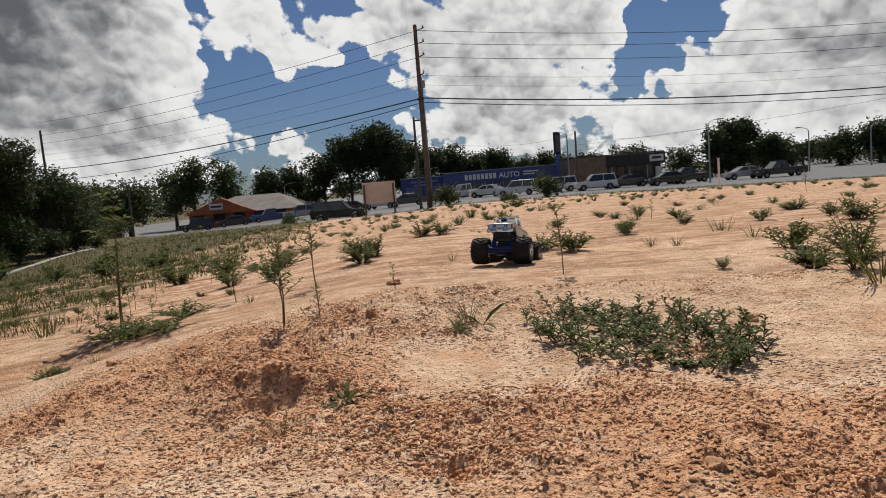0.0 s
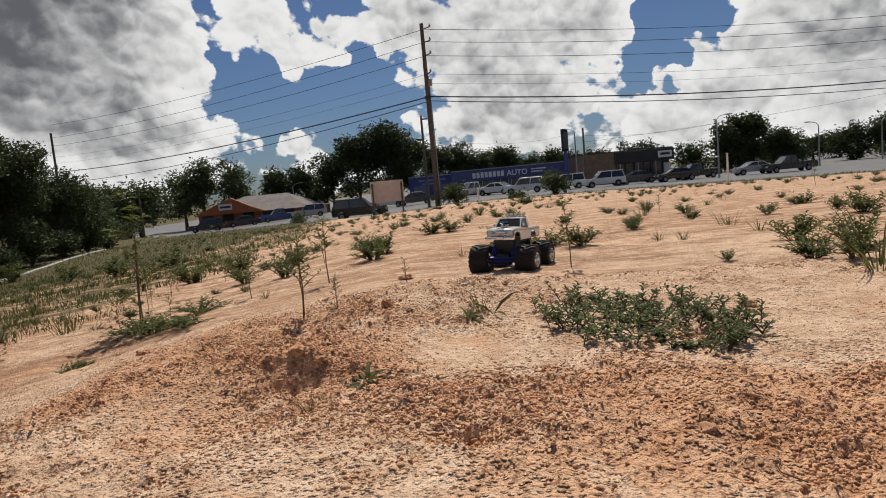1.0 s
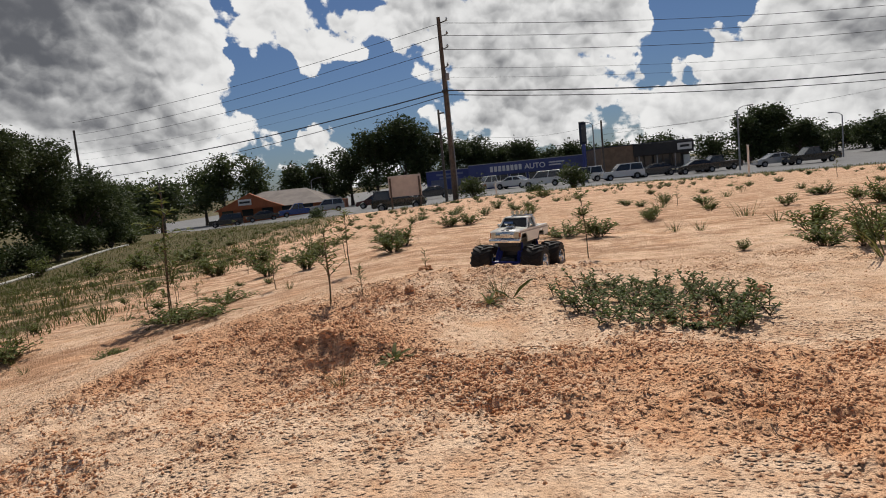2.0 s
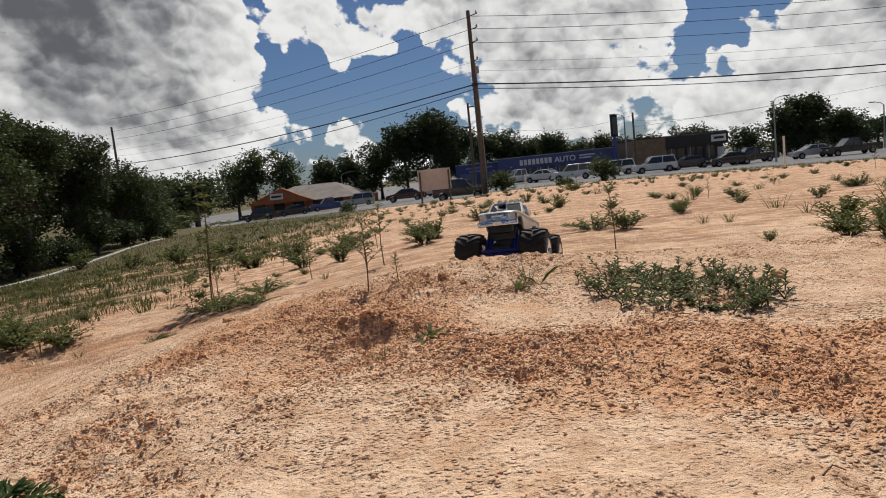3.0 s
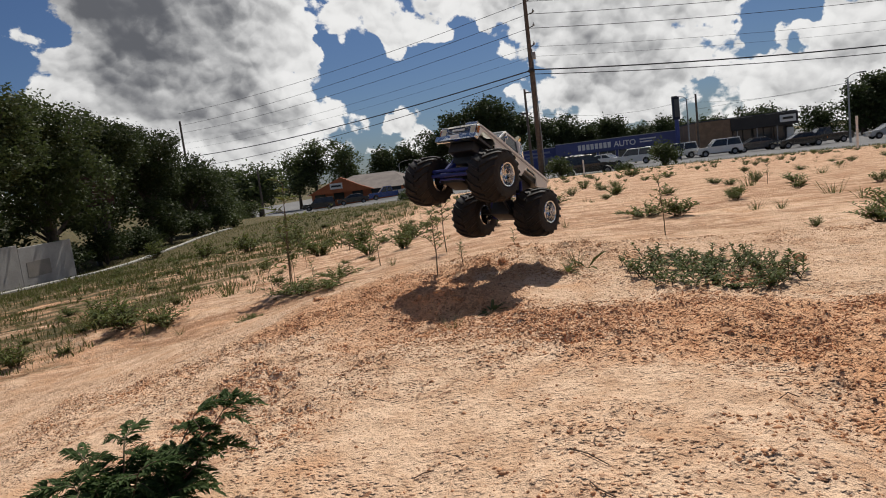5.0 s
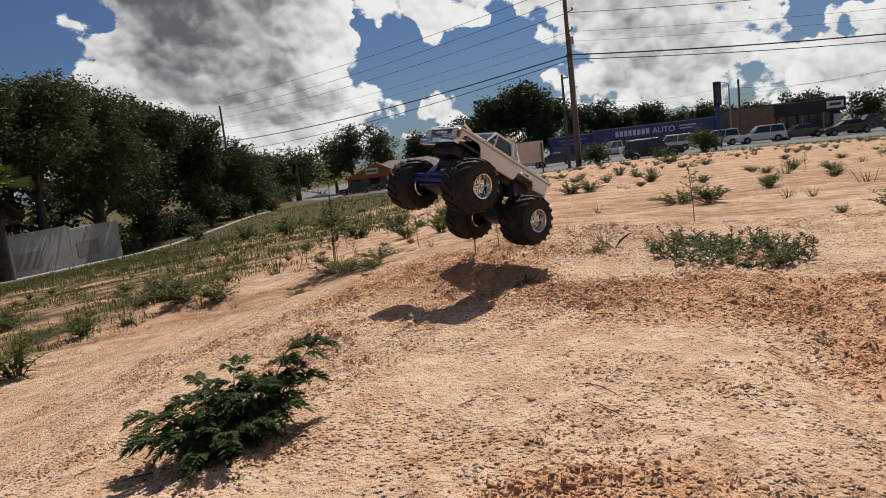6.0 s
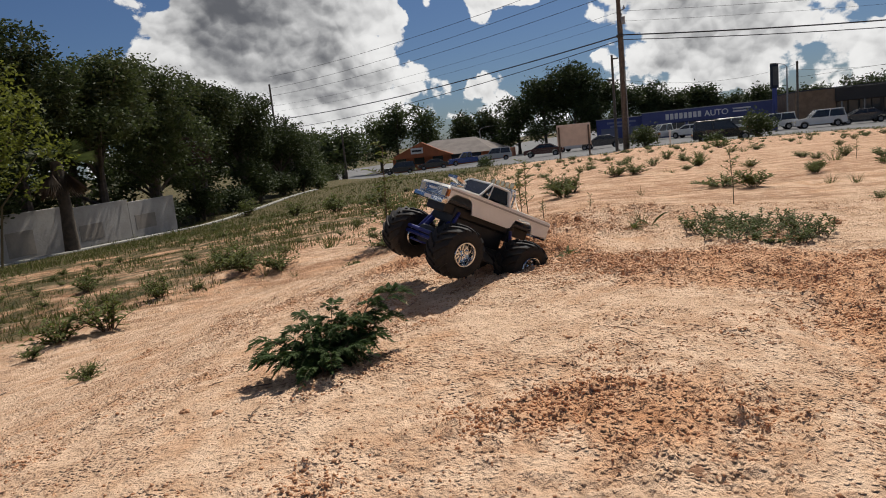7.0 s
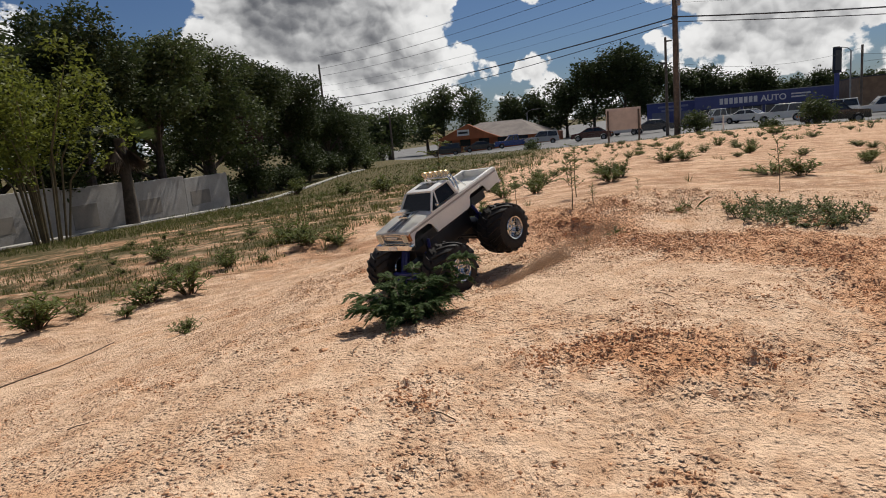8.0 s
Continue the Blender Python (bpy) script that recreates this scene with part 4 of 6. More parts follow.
# ---- vehicles ----
CARGLASS = material("car_glass", (0.015, 0.018, 0.02), 0.06, vary=0.05, scale=1, spec=0.8)
CARTYRE = material("car_tyre", (0.02, 0.02, 0.02), 0.8, vary=0.2, scale=6)
PAINTS = {"white": (0.72, 0.71, 0.69), "silver": (0.42, 0.42, 0.42), "black": (0.012, 0.012, 0.014), "dark grey": (0.05, 0.05, 0.055), "dark red": (0.07, 0.018, 0.02), "blue": (0.02, 0.06, 0.25), "tan": (0.32, 0.27, 0.2)}
PROFILES = {
    # lower outline height, cabin outline (x, z), length, height
    "sedan": (4.6, [(-2.2, 0.95), (-1.5, 1.02), (-0.9, 1.42), (0.35, 1.44), (1.1, 1.0), (2.15, 0.85)]),
    "suv": (4.7, [(-2.3, 1.05), (-2.1, 1.65), (-1.6, 1.74), (0.35, 1.74), (1.05, 1.12), (2.2, 0.98)]),
    "pickup": (5.6, [(-2.75, 1.08), (-0.75, 1.08), (-0.55, 1.72), (0.55, 1.76), (1.2, 1.15), (2.6, 1.02)]),
}


def vehicle(kind, colour, x, y, heading=0.0, label=""):
    length, top = PROFILES[kind]
    names = {"sedan": "sedan", "suv": "suv_car", "pickup": "pickup_truck"}
    car = tagged(new(names[kind]), label or f"{colour} {'SUV' if kind == 'suv' else kind} parked on a roadside lot", "car", "cars along the road")
    car.matrix_basis = pose(x, y, gz(x, y) + 0.02, 0, 0, heading)
    paint = material(colour + "_car_paint", PAINTS[colour], 0.25, vary=0.05, scale=1, coat=0.7)
    hl, low, w = length / 2, 0.32, 0.88
    wx = hl * 0.63
    shoulder = [(px, min(pz, 1.04)) for px, pz in top]

    def arch(cx):
        return [(cx + 0.40 * math.cos(a), 0.36 + 0.40 * math.sin(a)) for a in (math.pi * i / 6 for i in range(7))]
    outline = [(hl - 0.02, 0.42), (hl - 0.15, low)] + arch(wx) + arch(-wx) + [(-hl + 0.15, low), (-hl, 0.45), (-hl + 0.05, shoulder[0][1])] + shoulder[1:-1] + [(hl - 0.12, shoulder[-1][1] - 0.02)]
    bm = plate(bmesh.new(), outline, -w, w)
    body = part("body", bm, paint, car)
    cab = [(px, pz) for px, pz in top if pz > 1.05]
    base = [(cab[0][0] - 0.30, 1.0), (cab[-1][0] + 0.55, 0.98)]
    if kind == "pickup":
        cab = [(-0.55, 1.72), (0.55, 1.76)]
        base = [(-0.75, 1.05), (1.25, 1.02)]
    elif kind == "suv":
        cab = [(-2.05, 1.66), (-1.6, 1.74), (0.35, 1.74)]
        base = [(-2.3, 1.0), (1.1, 1.0)]
    else:
        cab = [(-0.9, 1.42), (0.35, 1.44)]
        base = [(-1.65, 1.0), (1.2, 0.98)]
    ring = [base[0]] + cab + [base[1]]
    bm = bmesh.new()
    a = [bm.verts.new((px, -w + (0.02 if pz < 1.1 else 0.16), pz)) for px, pz in ring]
    b = [bm.verts.new((px, w - (0.02 if pz < 1.1 else 0.16), pz)) for px, pz in ring]
    bm.faces.new(a)
    bm.faces.new(b[::-1])
    for i in range(len(a)):
        j = (i + 1) % len(a)
        bm.faces.new((a[j], a[i], b[i], b[j]))
    part("glasshouse", bm, CARGLASS, car)
    bm = bmesh.new()
    rx0, rx1 = cab[0][0] - 0.05, cab[-1][0] + 0.03
    box(bm, rx0, rx1, -w + 0.13, w - 0.13, max(p[1] for p in cab) - 0.04, max(p[1] for p in cab) + 0.05, bevel=0.03)
    part("roof", bm, paint, car)
    for s in (-1, 1):
        for px, qx in ((base[0][0] + 0.1, rx0 + 0.08), ((base[0][0] + base[1][0]) / 2 - 0.1, (rx0 + rx1) / 2), (base[1][0] - 0.08, rx1 - 0.04)):
            part("pillar", tubed([(px, s * (w - 0.01), 1.0), (qx, s * (w - 0.145), max(p[1] for p in cab))], 0.045, 5), paint, car)
        for sx in (-1, 1):
            part("headlight" if sx > 0 else "tail_light", boxed(sx * hl - 0.08 * (sx > 0) - 0.02, sx * hl + 0.02 + 0.0 * sx, s * (w - 0.2) - 0.17, s * (w - 0.2) + 0.17, 0.66, 0.82), LENS if sx > 0 else AMBER, car)
            bm = bmesh.new()
            lathe(bm, [(-0.11, 0.18), (-0.11, 0.31), (-0.07, 0.34), (0.07, 0.34), (0.11, 0.31), (0.11, 0.18)], 16)
            wh = part("wheel", bm, CARTYRE, car, m=pose(sx * wx, s * (w - 0.1), 0.34))
            bm = bmesh.new()
            lathe(bm, [(s * 0.05, 0.0), (s * 0.09, 0.06), (s * 0.115, 0.19), (s * 0.10, 0.2)], 12)
            part("rim", bm, STEEL, wh)
    if kind == "pickup":
        part("bed_liner", boxed(-2.6, -0.85, -0.75, 0.75, 1.03, 1.085), DARKSTEEL, car)
    return car


vehicle("suv", "white", 17.05, 74.94, 180)
vehicle("suv", "white", 13.17, 77.69, 180)
vehicle("sedan", "dark grey", 21.41, 77, 180)
vehicle("sedan", "black", 25.01, 74.25, 180)
vehicle("pickup", "black", 28.42, 77.69, 180)
vehicle("pickup", "black", 37.52, 74.25, 180)
vehicle("sedan", "silver", 34.48, 76.31, 180)
vehicle("suv", "white", 8.15, 75.62, 170)
vehicle("sedan", "white", 5.21, 80.44, 150)
vehicle("pickup", "white", 2.46, 82.5, 200)
vehicle("sedan", "tan", 0, 81.12, 120)
vehicle("sedan", "dark grey", -4.55, 77, 185)
vehicle("sedan", "dark red", -11.3, 77, 183)
vehicle("sedan", "white", -7.8, 80.44, 160)
vehicle("pickup", "blue", -24.2, 90.75, 200)
vehicle("suv", "black", -34.6, 90.75, 195)
vehicle("sedan", "black", -29.6, 91.44, 200)
vehicle("suv", "silver", -19.8, 89.38, 190)
MOVING_CAR = vehicle("suv", "black", -9.4, 56.4, 0, "black SUV driving along the road")
CAR_ROWS = [(0, -9.2), (1.0, -8.1), (1.5, -7.3), (5.5, 3.7), (6.5, 5.5), (7.0, 6.1), (7.5, 6.9), (8.0, 9.7)]

# ---- trees ----
def leaf_cloud(name, blobs, leaves, size, mat, rng, flat=0.55):
    """Many small leaves filling uneven blobs (x, y, z, rx, rz); gaps stay between twig clusters."""
    vol = np.array([b[3] ** 2 * b[4] for b in blobs])
    verts = []
    for b, cnt in zip(blobs, (leaves * vol / vol.sum()).astype(int)):
        twigs = max(4, cnt // 14)
        d = rng.normal(size=(twigs, 3))
        d /= np.linalg.norm(d, axis=1)[:, None]
        r = rng.uniform(0.35, 1.08, (twigs, 1)) ** 0.6
        c = d * r * np.array([b[3], b[3], b[4]]) + np.array(b[:3])
        c = np.repeat(c, 14, 0) + rng.normal(size=(twigs * 14, 3)) * size * 1.7
        n = len(c)
        u = rng.normal(size=(n, 3))
        u[:, 2] *= flat
        u /= np.linalg.norm(u, axis=1)[:, None]
        v = np.cross(u, rng.normal(size=(n, 3)))
        v /= np.linalg.norm(v, axis=1)[:, None]
        s = size * rng.uniform(0.6, 1.4, (n, 1))
        verts.append(np.stack([c - u * s, c + v * s * 0.45, c + u * s, c - v * s * 0.45], 1).reshape(-1, 3))
    verts = np.concatenate(verts)
    idx = np.arange(len(verts), dtype=np.int32)
    me = bpy.data.meshes.new(name)
    me.vertices.add(len(verts))
    me.vertices.foreach_set("co", verts.reshape(-1))
    me.loops.add(len(verts))
    me.loops.foreach_set("vertex_index", idx)
    me.polygons.add(len(verts) // 4)
    me.polygons.foreach_set("loop_start", idx[::4])
    me.update(calc_edges=True)
    me.materials.append(mat)
    return me


def tree(x, y, top, spread, seed, leaves=4500, size=0.16, mat=None, label="large dark green oak tree", trunk=0.22, low=0.25, lean=0.0, group="trees round the lot", ragged=0.5):
    rng = np.random.default_rng(seed)
    z = gz(x, y) - 0.1
    h = top - z
    t = tagged(new("tree"), label, "tree", group)
    t.matrix_basis = pose(x, y, z)
    blobs = []
    bm = bmesh.new()
    fork = h * (low + 0.08)
    tube(bm, [(0, 0, 0), (lean * 0.3, 0.05, fork * 0.6), (lean * 0.5, 0, fork), (lean * 0.7, 0.1, h * 0.6), (lean, 0, h * 0.85)], [trunk * 1.25, trunk, trunk * 0.85, trunk * 0.5, trunk * 0.12], 9)
    n = 9
    for i in range(n):
        a = 2 * math.pi * i / n + rng.uniform(-0.3, 0.3)
        f = rng.uniform(0, 1)
        zz = h * (low + 0.12 + (0.80 - low) * f)
        reach = spread * rng.uniform(0.45, 0.8) * (1.0 - 0.45 * f)
        tip = (lean * f + math.cos(a) * reach, math.sin(a) * reach, zz + h * 0.08)
        start = (lean * 0.5, 0, fork + (zz - fork) * 0.45)
        mid = ((start[0] + tip[0]) / 2, (start[1] + tip[1]) / 2, (start[2] + tip[2]) / 2 + h * 0.03)
        tube(bm, [start, mid, tip], [trunk * 0.45, trunk * 0.28, trunk * 0.08], 6)
        br = spread * rng.uniform(0.30, 0.30 + 0.3 * ragged)
        blobs.append((*tip, br, br * rng.uniform(0.6, 0.95)))
    blobs.append((lean, 0, h - spread * 0.32, spread * 0.42, spread * 0.32))
    blobs.append((lean * 0.8, 0, h * 0.68, spread * 0.55, h * 0.17))
    part("trunk", bm, BARK, t, smooth=True)
    crown = new("crown", leaf_cloud("crown", blobs, leaves, size, mat or LEAF_DARK, rng))
    crown.parent = t
    return t


# along the lot's edge
tree(-19.6, 12.38, 4.7, 3.0, 11, 21000, 0.085, LEAF_DARK, low=0.12)
tree(-19.8, 15.95, 5.1, 2.9, 12, 22500, 0.085, LEAF_DARK, low=0.16)
tree(-20.3, 19.8, 5.1, 3.1, 13, 22500, 0.085, LEAF_OLIVE, low=0.10, label="broad olive-green tree behind a wall")
tree(-21.0, 23.65, 5.3, 3.0, 14, 21000, 0.085, LEAF_OLIVE, low=0.12, label="broad olive-green tree behind a wall")
tree(-22.2, 28.6, 4.7, 3.1, 15, 21000, 0.085, LEAF_DARK, low=0.08)
tree(-23.0, 33.41, 4.2, 3.0, 16, 19500, 0.085, LEAF_DARK, low=0.05)
tree(-23.5, 38.5, 3.3, 3.0, 17, 16500, 0.085, LEAF_DARK, low=0.05)
tree(-19.0, 7.56, 4.3, 3.0, 18, 18000, 0.085, LEAF_DARK, low=0.12)
tree(-26.8, 46.06, 2.4, 2.6, 19, 12000, 0.085, LEAF_OLIVE, low=0.04, label="scrubby green tree at the lot's edge")
tree(-19.5, 2.06, 4.4, 3.2, 20, 15000, 0.085, LEAF_DARK, low=0.15)
for i, (x, y, top, sp) in enumerate([(-24.5, 5.5, 5.2, 3.4), (-25.0, 11.69, 5.0, 3.4), (-25.5, 17.88, 4.8, 3.4), (-26.0, 24.06, 4.6, 3.4), (-27.0, 30.25, 4.2, 3.4), (-28.5, 37.12, 3.4, 3.4), (-31.5, 48.12, 2.4, 3.2), (-35.0, 57.75, 2.2, 3.2), (-39.0, 67.38, 2.4, 3.4)]):
    tree(x, y, top, sp, 120 + i, 7000, 0.16, LEAF_DARK if i < 6 else LEAF_OLIVE, low=0.04, label="dense dark tree behind the lot's edge")
# over the road
for i, (x, y, top, s, lv, lab) in enumerate([(-38.5, 79.75, 3.7, 4.0, 3500, 1), (-47.5, 115.5, 5.2, 5.0, 3500, 1), (-44.0, 115.5, 7.2, 3.6, 2400, 1), (-38.5, 116.88, 5.8, 4.0, 2800, 1), (-43, 75.62, 2.5, 4.0, 3000, 1),
                                              (-30.5, 112.75, 4.2, 4.0, 3000, 0), (-25.5, 114.12, 4.6, 4.0, 3000, 0), (-20.5, 112.75, 5.8, 4.5, 3500, 0), (-15.5, 110, 9.0, 5.0, 5000, 0), (-10.5, 110, 10.3, 5.5, 6500, 0), (-7.0, 114.12, 7.2, 4.5, 4000, 0), (-2.5, 121, 6.6, 4.5, 3000, 0),
                                              (1.5, 123.75, 6.2, 4.5, 3000, 0), (5.8, 126.5, 4.6, 4.0, 2500, 0), (10.0, 123.75, 5.3, 4.2, 3000, 0), (14.6, 127.88, 3.4, 4.0, 2500, 0), (18.8, 123.75, 4.5, 3.6, 2500, 0), (24.5, 130.62, 3.6, 4.0, 2500, 0),
                                              (34.0, 123.75, 3.6, 4.0, 2500, 0), (38.0, 126.5, 3.2, 4.0, 2500, 0), (42.5, 101.75, 4.4, 3.4, 3500, 0), (46.0, 103.12, 5.4, 3.6, 4000, 0), (51.2, 104.5, 3.6, 3.0, 3000, 0), (57, 112.75, 2.6, 3.8, 2500, 0), (62.5, 104.5, 2.4, 3.6, 3000, 0), (67, 101.75, 3.1, 4.0, 3000, 0),
                                              (74, 110, 3.5, 4.5, 2500, 0), (82, 116.88, 4.0, 5.0, 2500, 0), (54.5, 126.5, 2.6, 4.0, 2200, 0), (60, 132, 2.4, 4.5, 2200, 0), (66, 134.75, 2.8, 4.5, 2200, 0), (73, 134.75, 2.6, 5, 2200, 0), (80, 137.5, 3.0, 5, 2200, 0), (90, 137.5, 3.5, 5, 2200, 0), (99, 137.5, 3.5, 5, 2200, 0), (30, 134.75, 3.0, 4.5, 2200, 0), (48, 132, 2.4, 4.5, 2200, 0), (-48, 90.75, 3.5, 4.5, 2500, 1), (-54, 82.5, 3.8, 4.5, 2500, 1)]):
    tree(x, y, top, s, 40 + i, int(lv * 1.7), 0.25, LEAF_OLIVE if lab else LEAF_DARK, "airy olive-green tree across the road" if lab else "dense dark green oak across the road", 0.3, 0.06 if not lab else 0.15, ragged=1.0 if lab else 0.5)


def bush(x, y, w, h, seed, mat=None, leaves=900, size=0.10, label="rounded dark green roadside bush"):
    rng = np.random.default_rng(seed)
    b = tagged(new("bush"), label, "bush", "bushes along the road")
    b.matrix_basis = pose(x, y, gz(x, y) - 0.03)
    bm = bmesh.new()
    blobs = []
    for i in range(7):
        a = i * 2.4
        r = w * 0.28 * math.sqrt(i / 6)
        tip = (math.cos(a) * r, math.sin(a) * r, h * rng.uniform(0.35, 0.72))
        tube(bm, [(0, 0, 0), (tip[0] * 0.5, tip[1] * 0.5, tip[2] * 0.6), tip], [0.04, 0.025, 0.01], 5)
        blobs.append((*tip, w * 0.24, h * 0.28))
    part("branchwork", bm, BARK, b)
    ob = new("foliage", leaf_cloud("foliage", blobs, leaves, size, mat or LEAF_OLIVE, rng))
    ob.parent = b


bush(0.1, 46.47, 2.1, 1.7, 71, leaves=1400)
bush(7.3, 47.03, 2.3, 2.1, 72, leaves=1800)
bush(-13.8, 57.75, 1.8, 1.3, 73)
bush(4.6, 47.44, 1.2, 0.6, 74)
bush(-22.6, 41.94, 1.6, 0.9, 75)
bush(-27.5, 55, 2.4, 1.5, 76)
bush(-24.8, 41.94, 2.6, 1.4, 77)
for i in range(7):
    bush(-20.5 - 0.25 * i, 20.6 + 3.0 * i, 2.6, 1.6, 80 + i, LEAF_DARK, 3000, 0.08, "dark undergrowth along the lot's edge")
for i in range(6):
    bush(-25.5 - 2.0 * i, 45.4 + 4.8 * i, 3.0, 2.0, 90 + i, LEAF_OLIVE, 3000, 0.085, "green undergrowth along the lot's edge")

# ---- boundary wall ----
WALLPAINT = material("whitewashed_block", (0.37, 0.35, 0.33), 0.85, vary=0.22, scale=1.2, second=(0.30, 0.28, 0.26), bump=0.2, bump_scale=15)
wall = tagged(new("boundary_wall"), "grey-white block boundary wall with patched paint", "wall", kind="structure")
W0, W1 = Vector((-16.9, 4.1)), Vector((-19.2, 22.3))
for i in range(6):
    a, b = W0.lerp(W1, i / 6), W0.lerp(W1, (i + 1) / 6)
    za = gz(*a) - 0.1
    d = (b - a).length
    ang = math.degrees(math.atan2(b.y - a.y, b.x - a.x))
    part("wall_panel", boxed(0, d - 0.012, -0.08, 0.08, 0, 1.55, bevel=0.01), WALLPAINT, wall, m=pose(a.x, a.y, za, 0, 0, ang))
    part("patch", boxed(0.3, 1.0 + 0.12 * i, -0.088, 0.088, 0.25 + 0.1 * (i % 3), 0.9 + 0.1 * (i % 2)), material("patched_paint", (0.25, 0.22, 0.19), 0.9, vary=0.2, scale=2), wall, m=pose(a.x, a.y, za, 0, 0, ang))
K0, K1 = Vector((-15.6, 2.7)), Vector((-20.6, 37.8))
edge = bmesh.new()
for i in range(14):
    a, b = K0.lerp(K1, i / 14), K0.lerp(K1, (i + 1) / 14)
    ang = math.degrees(math.atan2(b.y - a.y, b.x - a.x))
    sl = math.degrees(math.atan2(gz(*b) - gz(*a), (b - a).length))
    box(edge, 0, (b - a).length - 0.02, -0.14, 0.14, -0.1, 0.07, bevel=0.015, m=pose(a.x, a.y, gz(*a), 0, -sl, ang))
tagged(part("lot_kerb", edge, CONCRETE), "pale concrete edging along the lot", "kerb", kind="structure")


def palm(x, y, h):
    rng = np.random.default_rng(5)
    p = tagged(new("palm_tree"), "short palm with hanging dead brown fronds", "tree", "trees round the lot")
    p.matrix_basis = pose(x, y, gz(x, y) - 0.1)
    part("trunk", tubed([(0, 0, 0), (0.05, 0, h * 0.5), (-0.03, 0, h)], [0.24, 0.18, 0.17], 10), BARK, p, smooth=True)
    dead = material("dead_fronds", (0.10, 0.065, 0.04), 0.9, vary=0.3, scale=3)
    for i in range(26):
        a = i * 2.4
        brown = i >= 14
        bm = bmesh.new()
        ln = 1.1 if not brown else 1.0
        up = rng.uniform(0.1, 0.9) if not brown else -rng.uniform(1.0, 2.2)
        d = Vector((math.cos(a), math.sin(a), up)).normalized()
        side = d.cross(Vector((0, 0, 1))).normalized()
        base = Vector((0, 0, h - 0.05))
        for k in range(15):
            f = (k - 7) / 7
            q = (d * math.cos(f * 0.9) + side * math.sin(f * 0.9)).normalized()
            st = base + d * ln * 0.45
            e = st + q * ln * 0.7 + Vector((0, 0, -0.22 * abs(f) - 0.08))
            w = side.cross(q).normalized() * 0.018 + side * 0.01
            bm.faces.new([bm.verts.new(v) for v in (st - w, st + w, (st + e) / 2 + w * 1.3, e, (st + e) / 2 - w * 1.3)])
        tube(bm, [base, base + d * ln * 0.45], 0.012, 4)
        part("frond", bm, dead if brown else LEAF_OLIVE, p, "dead brown frond" if brown else "")


palm(-17.5, 15.3, 3.0)


def bamboo(x, y):
    rng = np.random.default_rng(9)
    b = tagged(new("bamboo_clump"), "tall bamboo clump with yellow-green leaves", "bamboo")
    b.matrix_basis = pose(x, y, gz(x, y) - 0.05)
    blobs = []
    cane = material("bamboo_cane", (0.16, 0.12, 0.06), 0.6, vary=0.3, scale=4)
    for i in range(18):
        a = rng.uniform(0, 6.28)
        r = rng.uniform(0.1, 0.45)
        tip = Vector((math.cos(a) * r * 4.0, math.sin(a) * r * 4.0, rng.uniform(2.6, 4.4)))
        mid = Vector((math.cos(a) * r * 1.6, math.sin(a) * r * 1.6, tip.z * 0.55))
        part("cane", tubed([(math.cos(a) * r, math.sin(a) * r, 0), mid, tip], [0.03, 0.025, 0.008], 6), cane, b, smooth=True)
        blobs.append((*tip, 0.62, 0.62))
        blobs.append((*((mid + tip) / 2), 0.45, 0.6))
    ob = new("foliage", leaf_cloud("foliage", blobs, 8000, 0.065, LEAF_BRIGHT, rng))
    ob.parent = b


bamboo(-15.4, 10.6)
# ---- weeds ----
WEED = material("weed_leaves", (0.080, 0.095, 0.022), 0.75, spec=0.2, vary=0.3, scale=14, through_light=0.25, per_piece=0.6, second=(0.11, 0.12, 0.045))
FERN = material("ragweed_leaves", (0.042, 0.070, 0.018), 0.75, spec=0.2, vary=0.3, scale=14, through_light=0.25, per_piece=0.5, second=(0.060, 0.085, 0.026))
GRASS = material("grass_blades", (0.064, 0.072, 0.020), 0.75, spec=0.2, vary=0.3, scale=10, through_light=0.3, per_piece=0.7, second=(0.125, 0.100, 0.038))
DRY = material("dry_grass", (0.30, 0.21, 0.11), 0.8, vary=0.3, scale=14, through_light=0.2, per_piece=0.5)
STEM = material("weed_stems", (0.10, 0.085, 0.035), 0.7, vary=0.3, scale=30, second=(0.13, 0.07, 0.04))


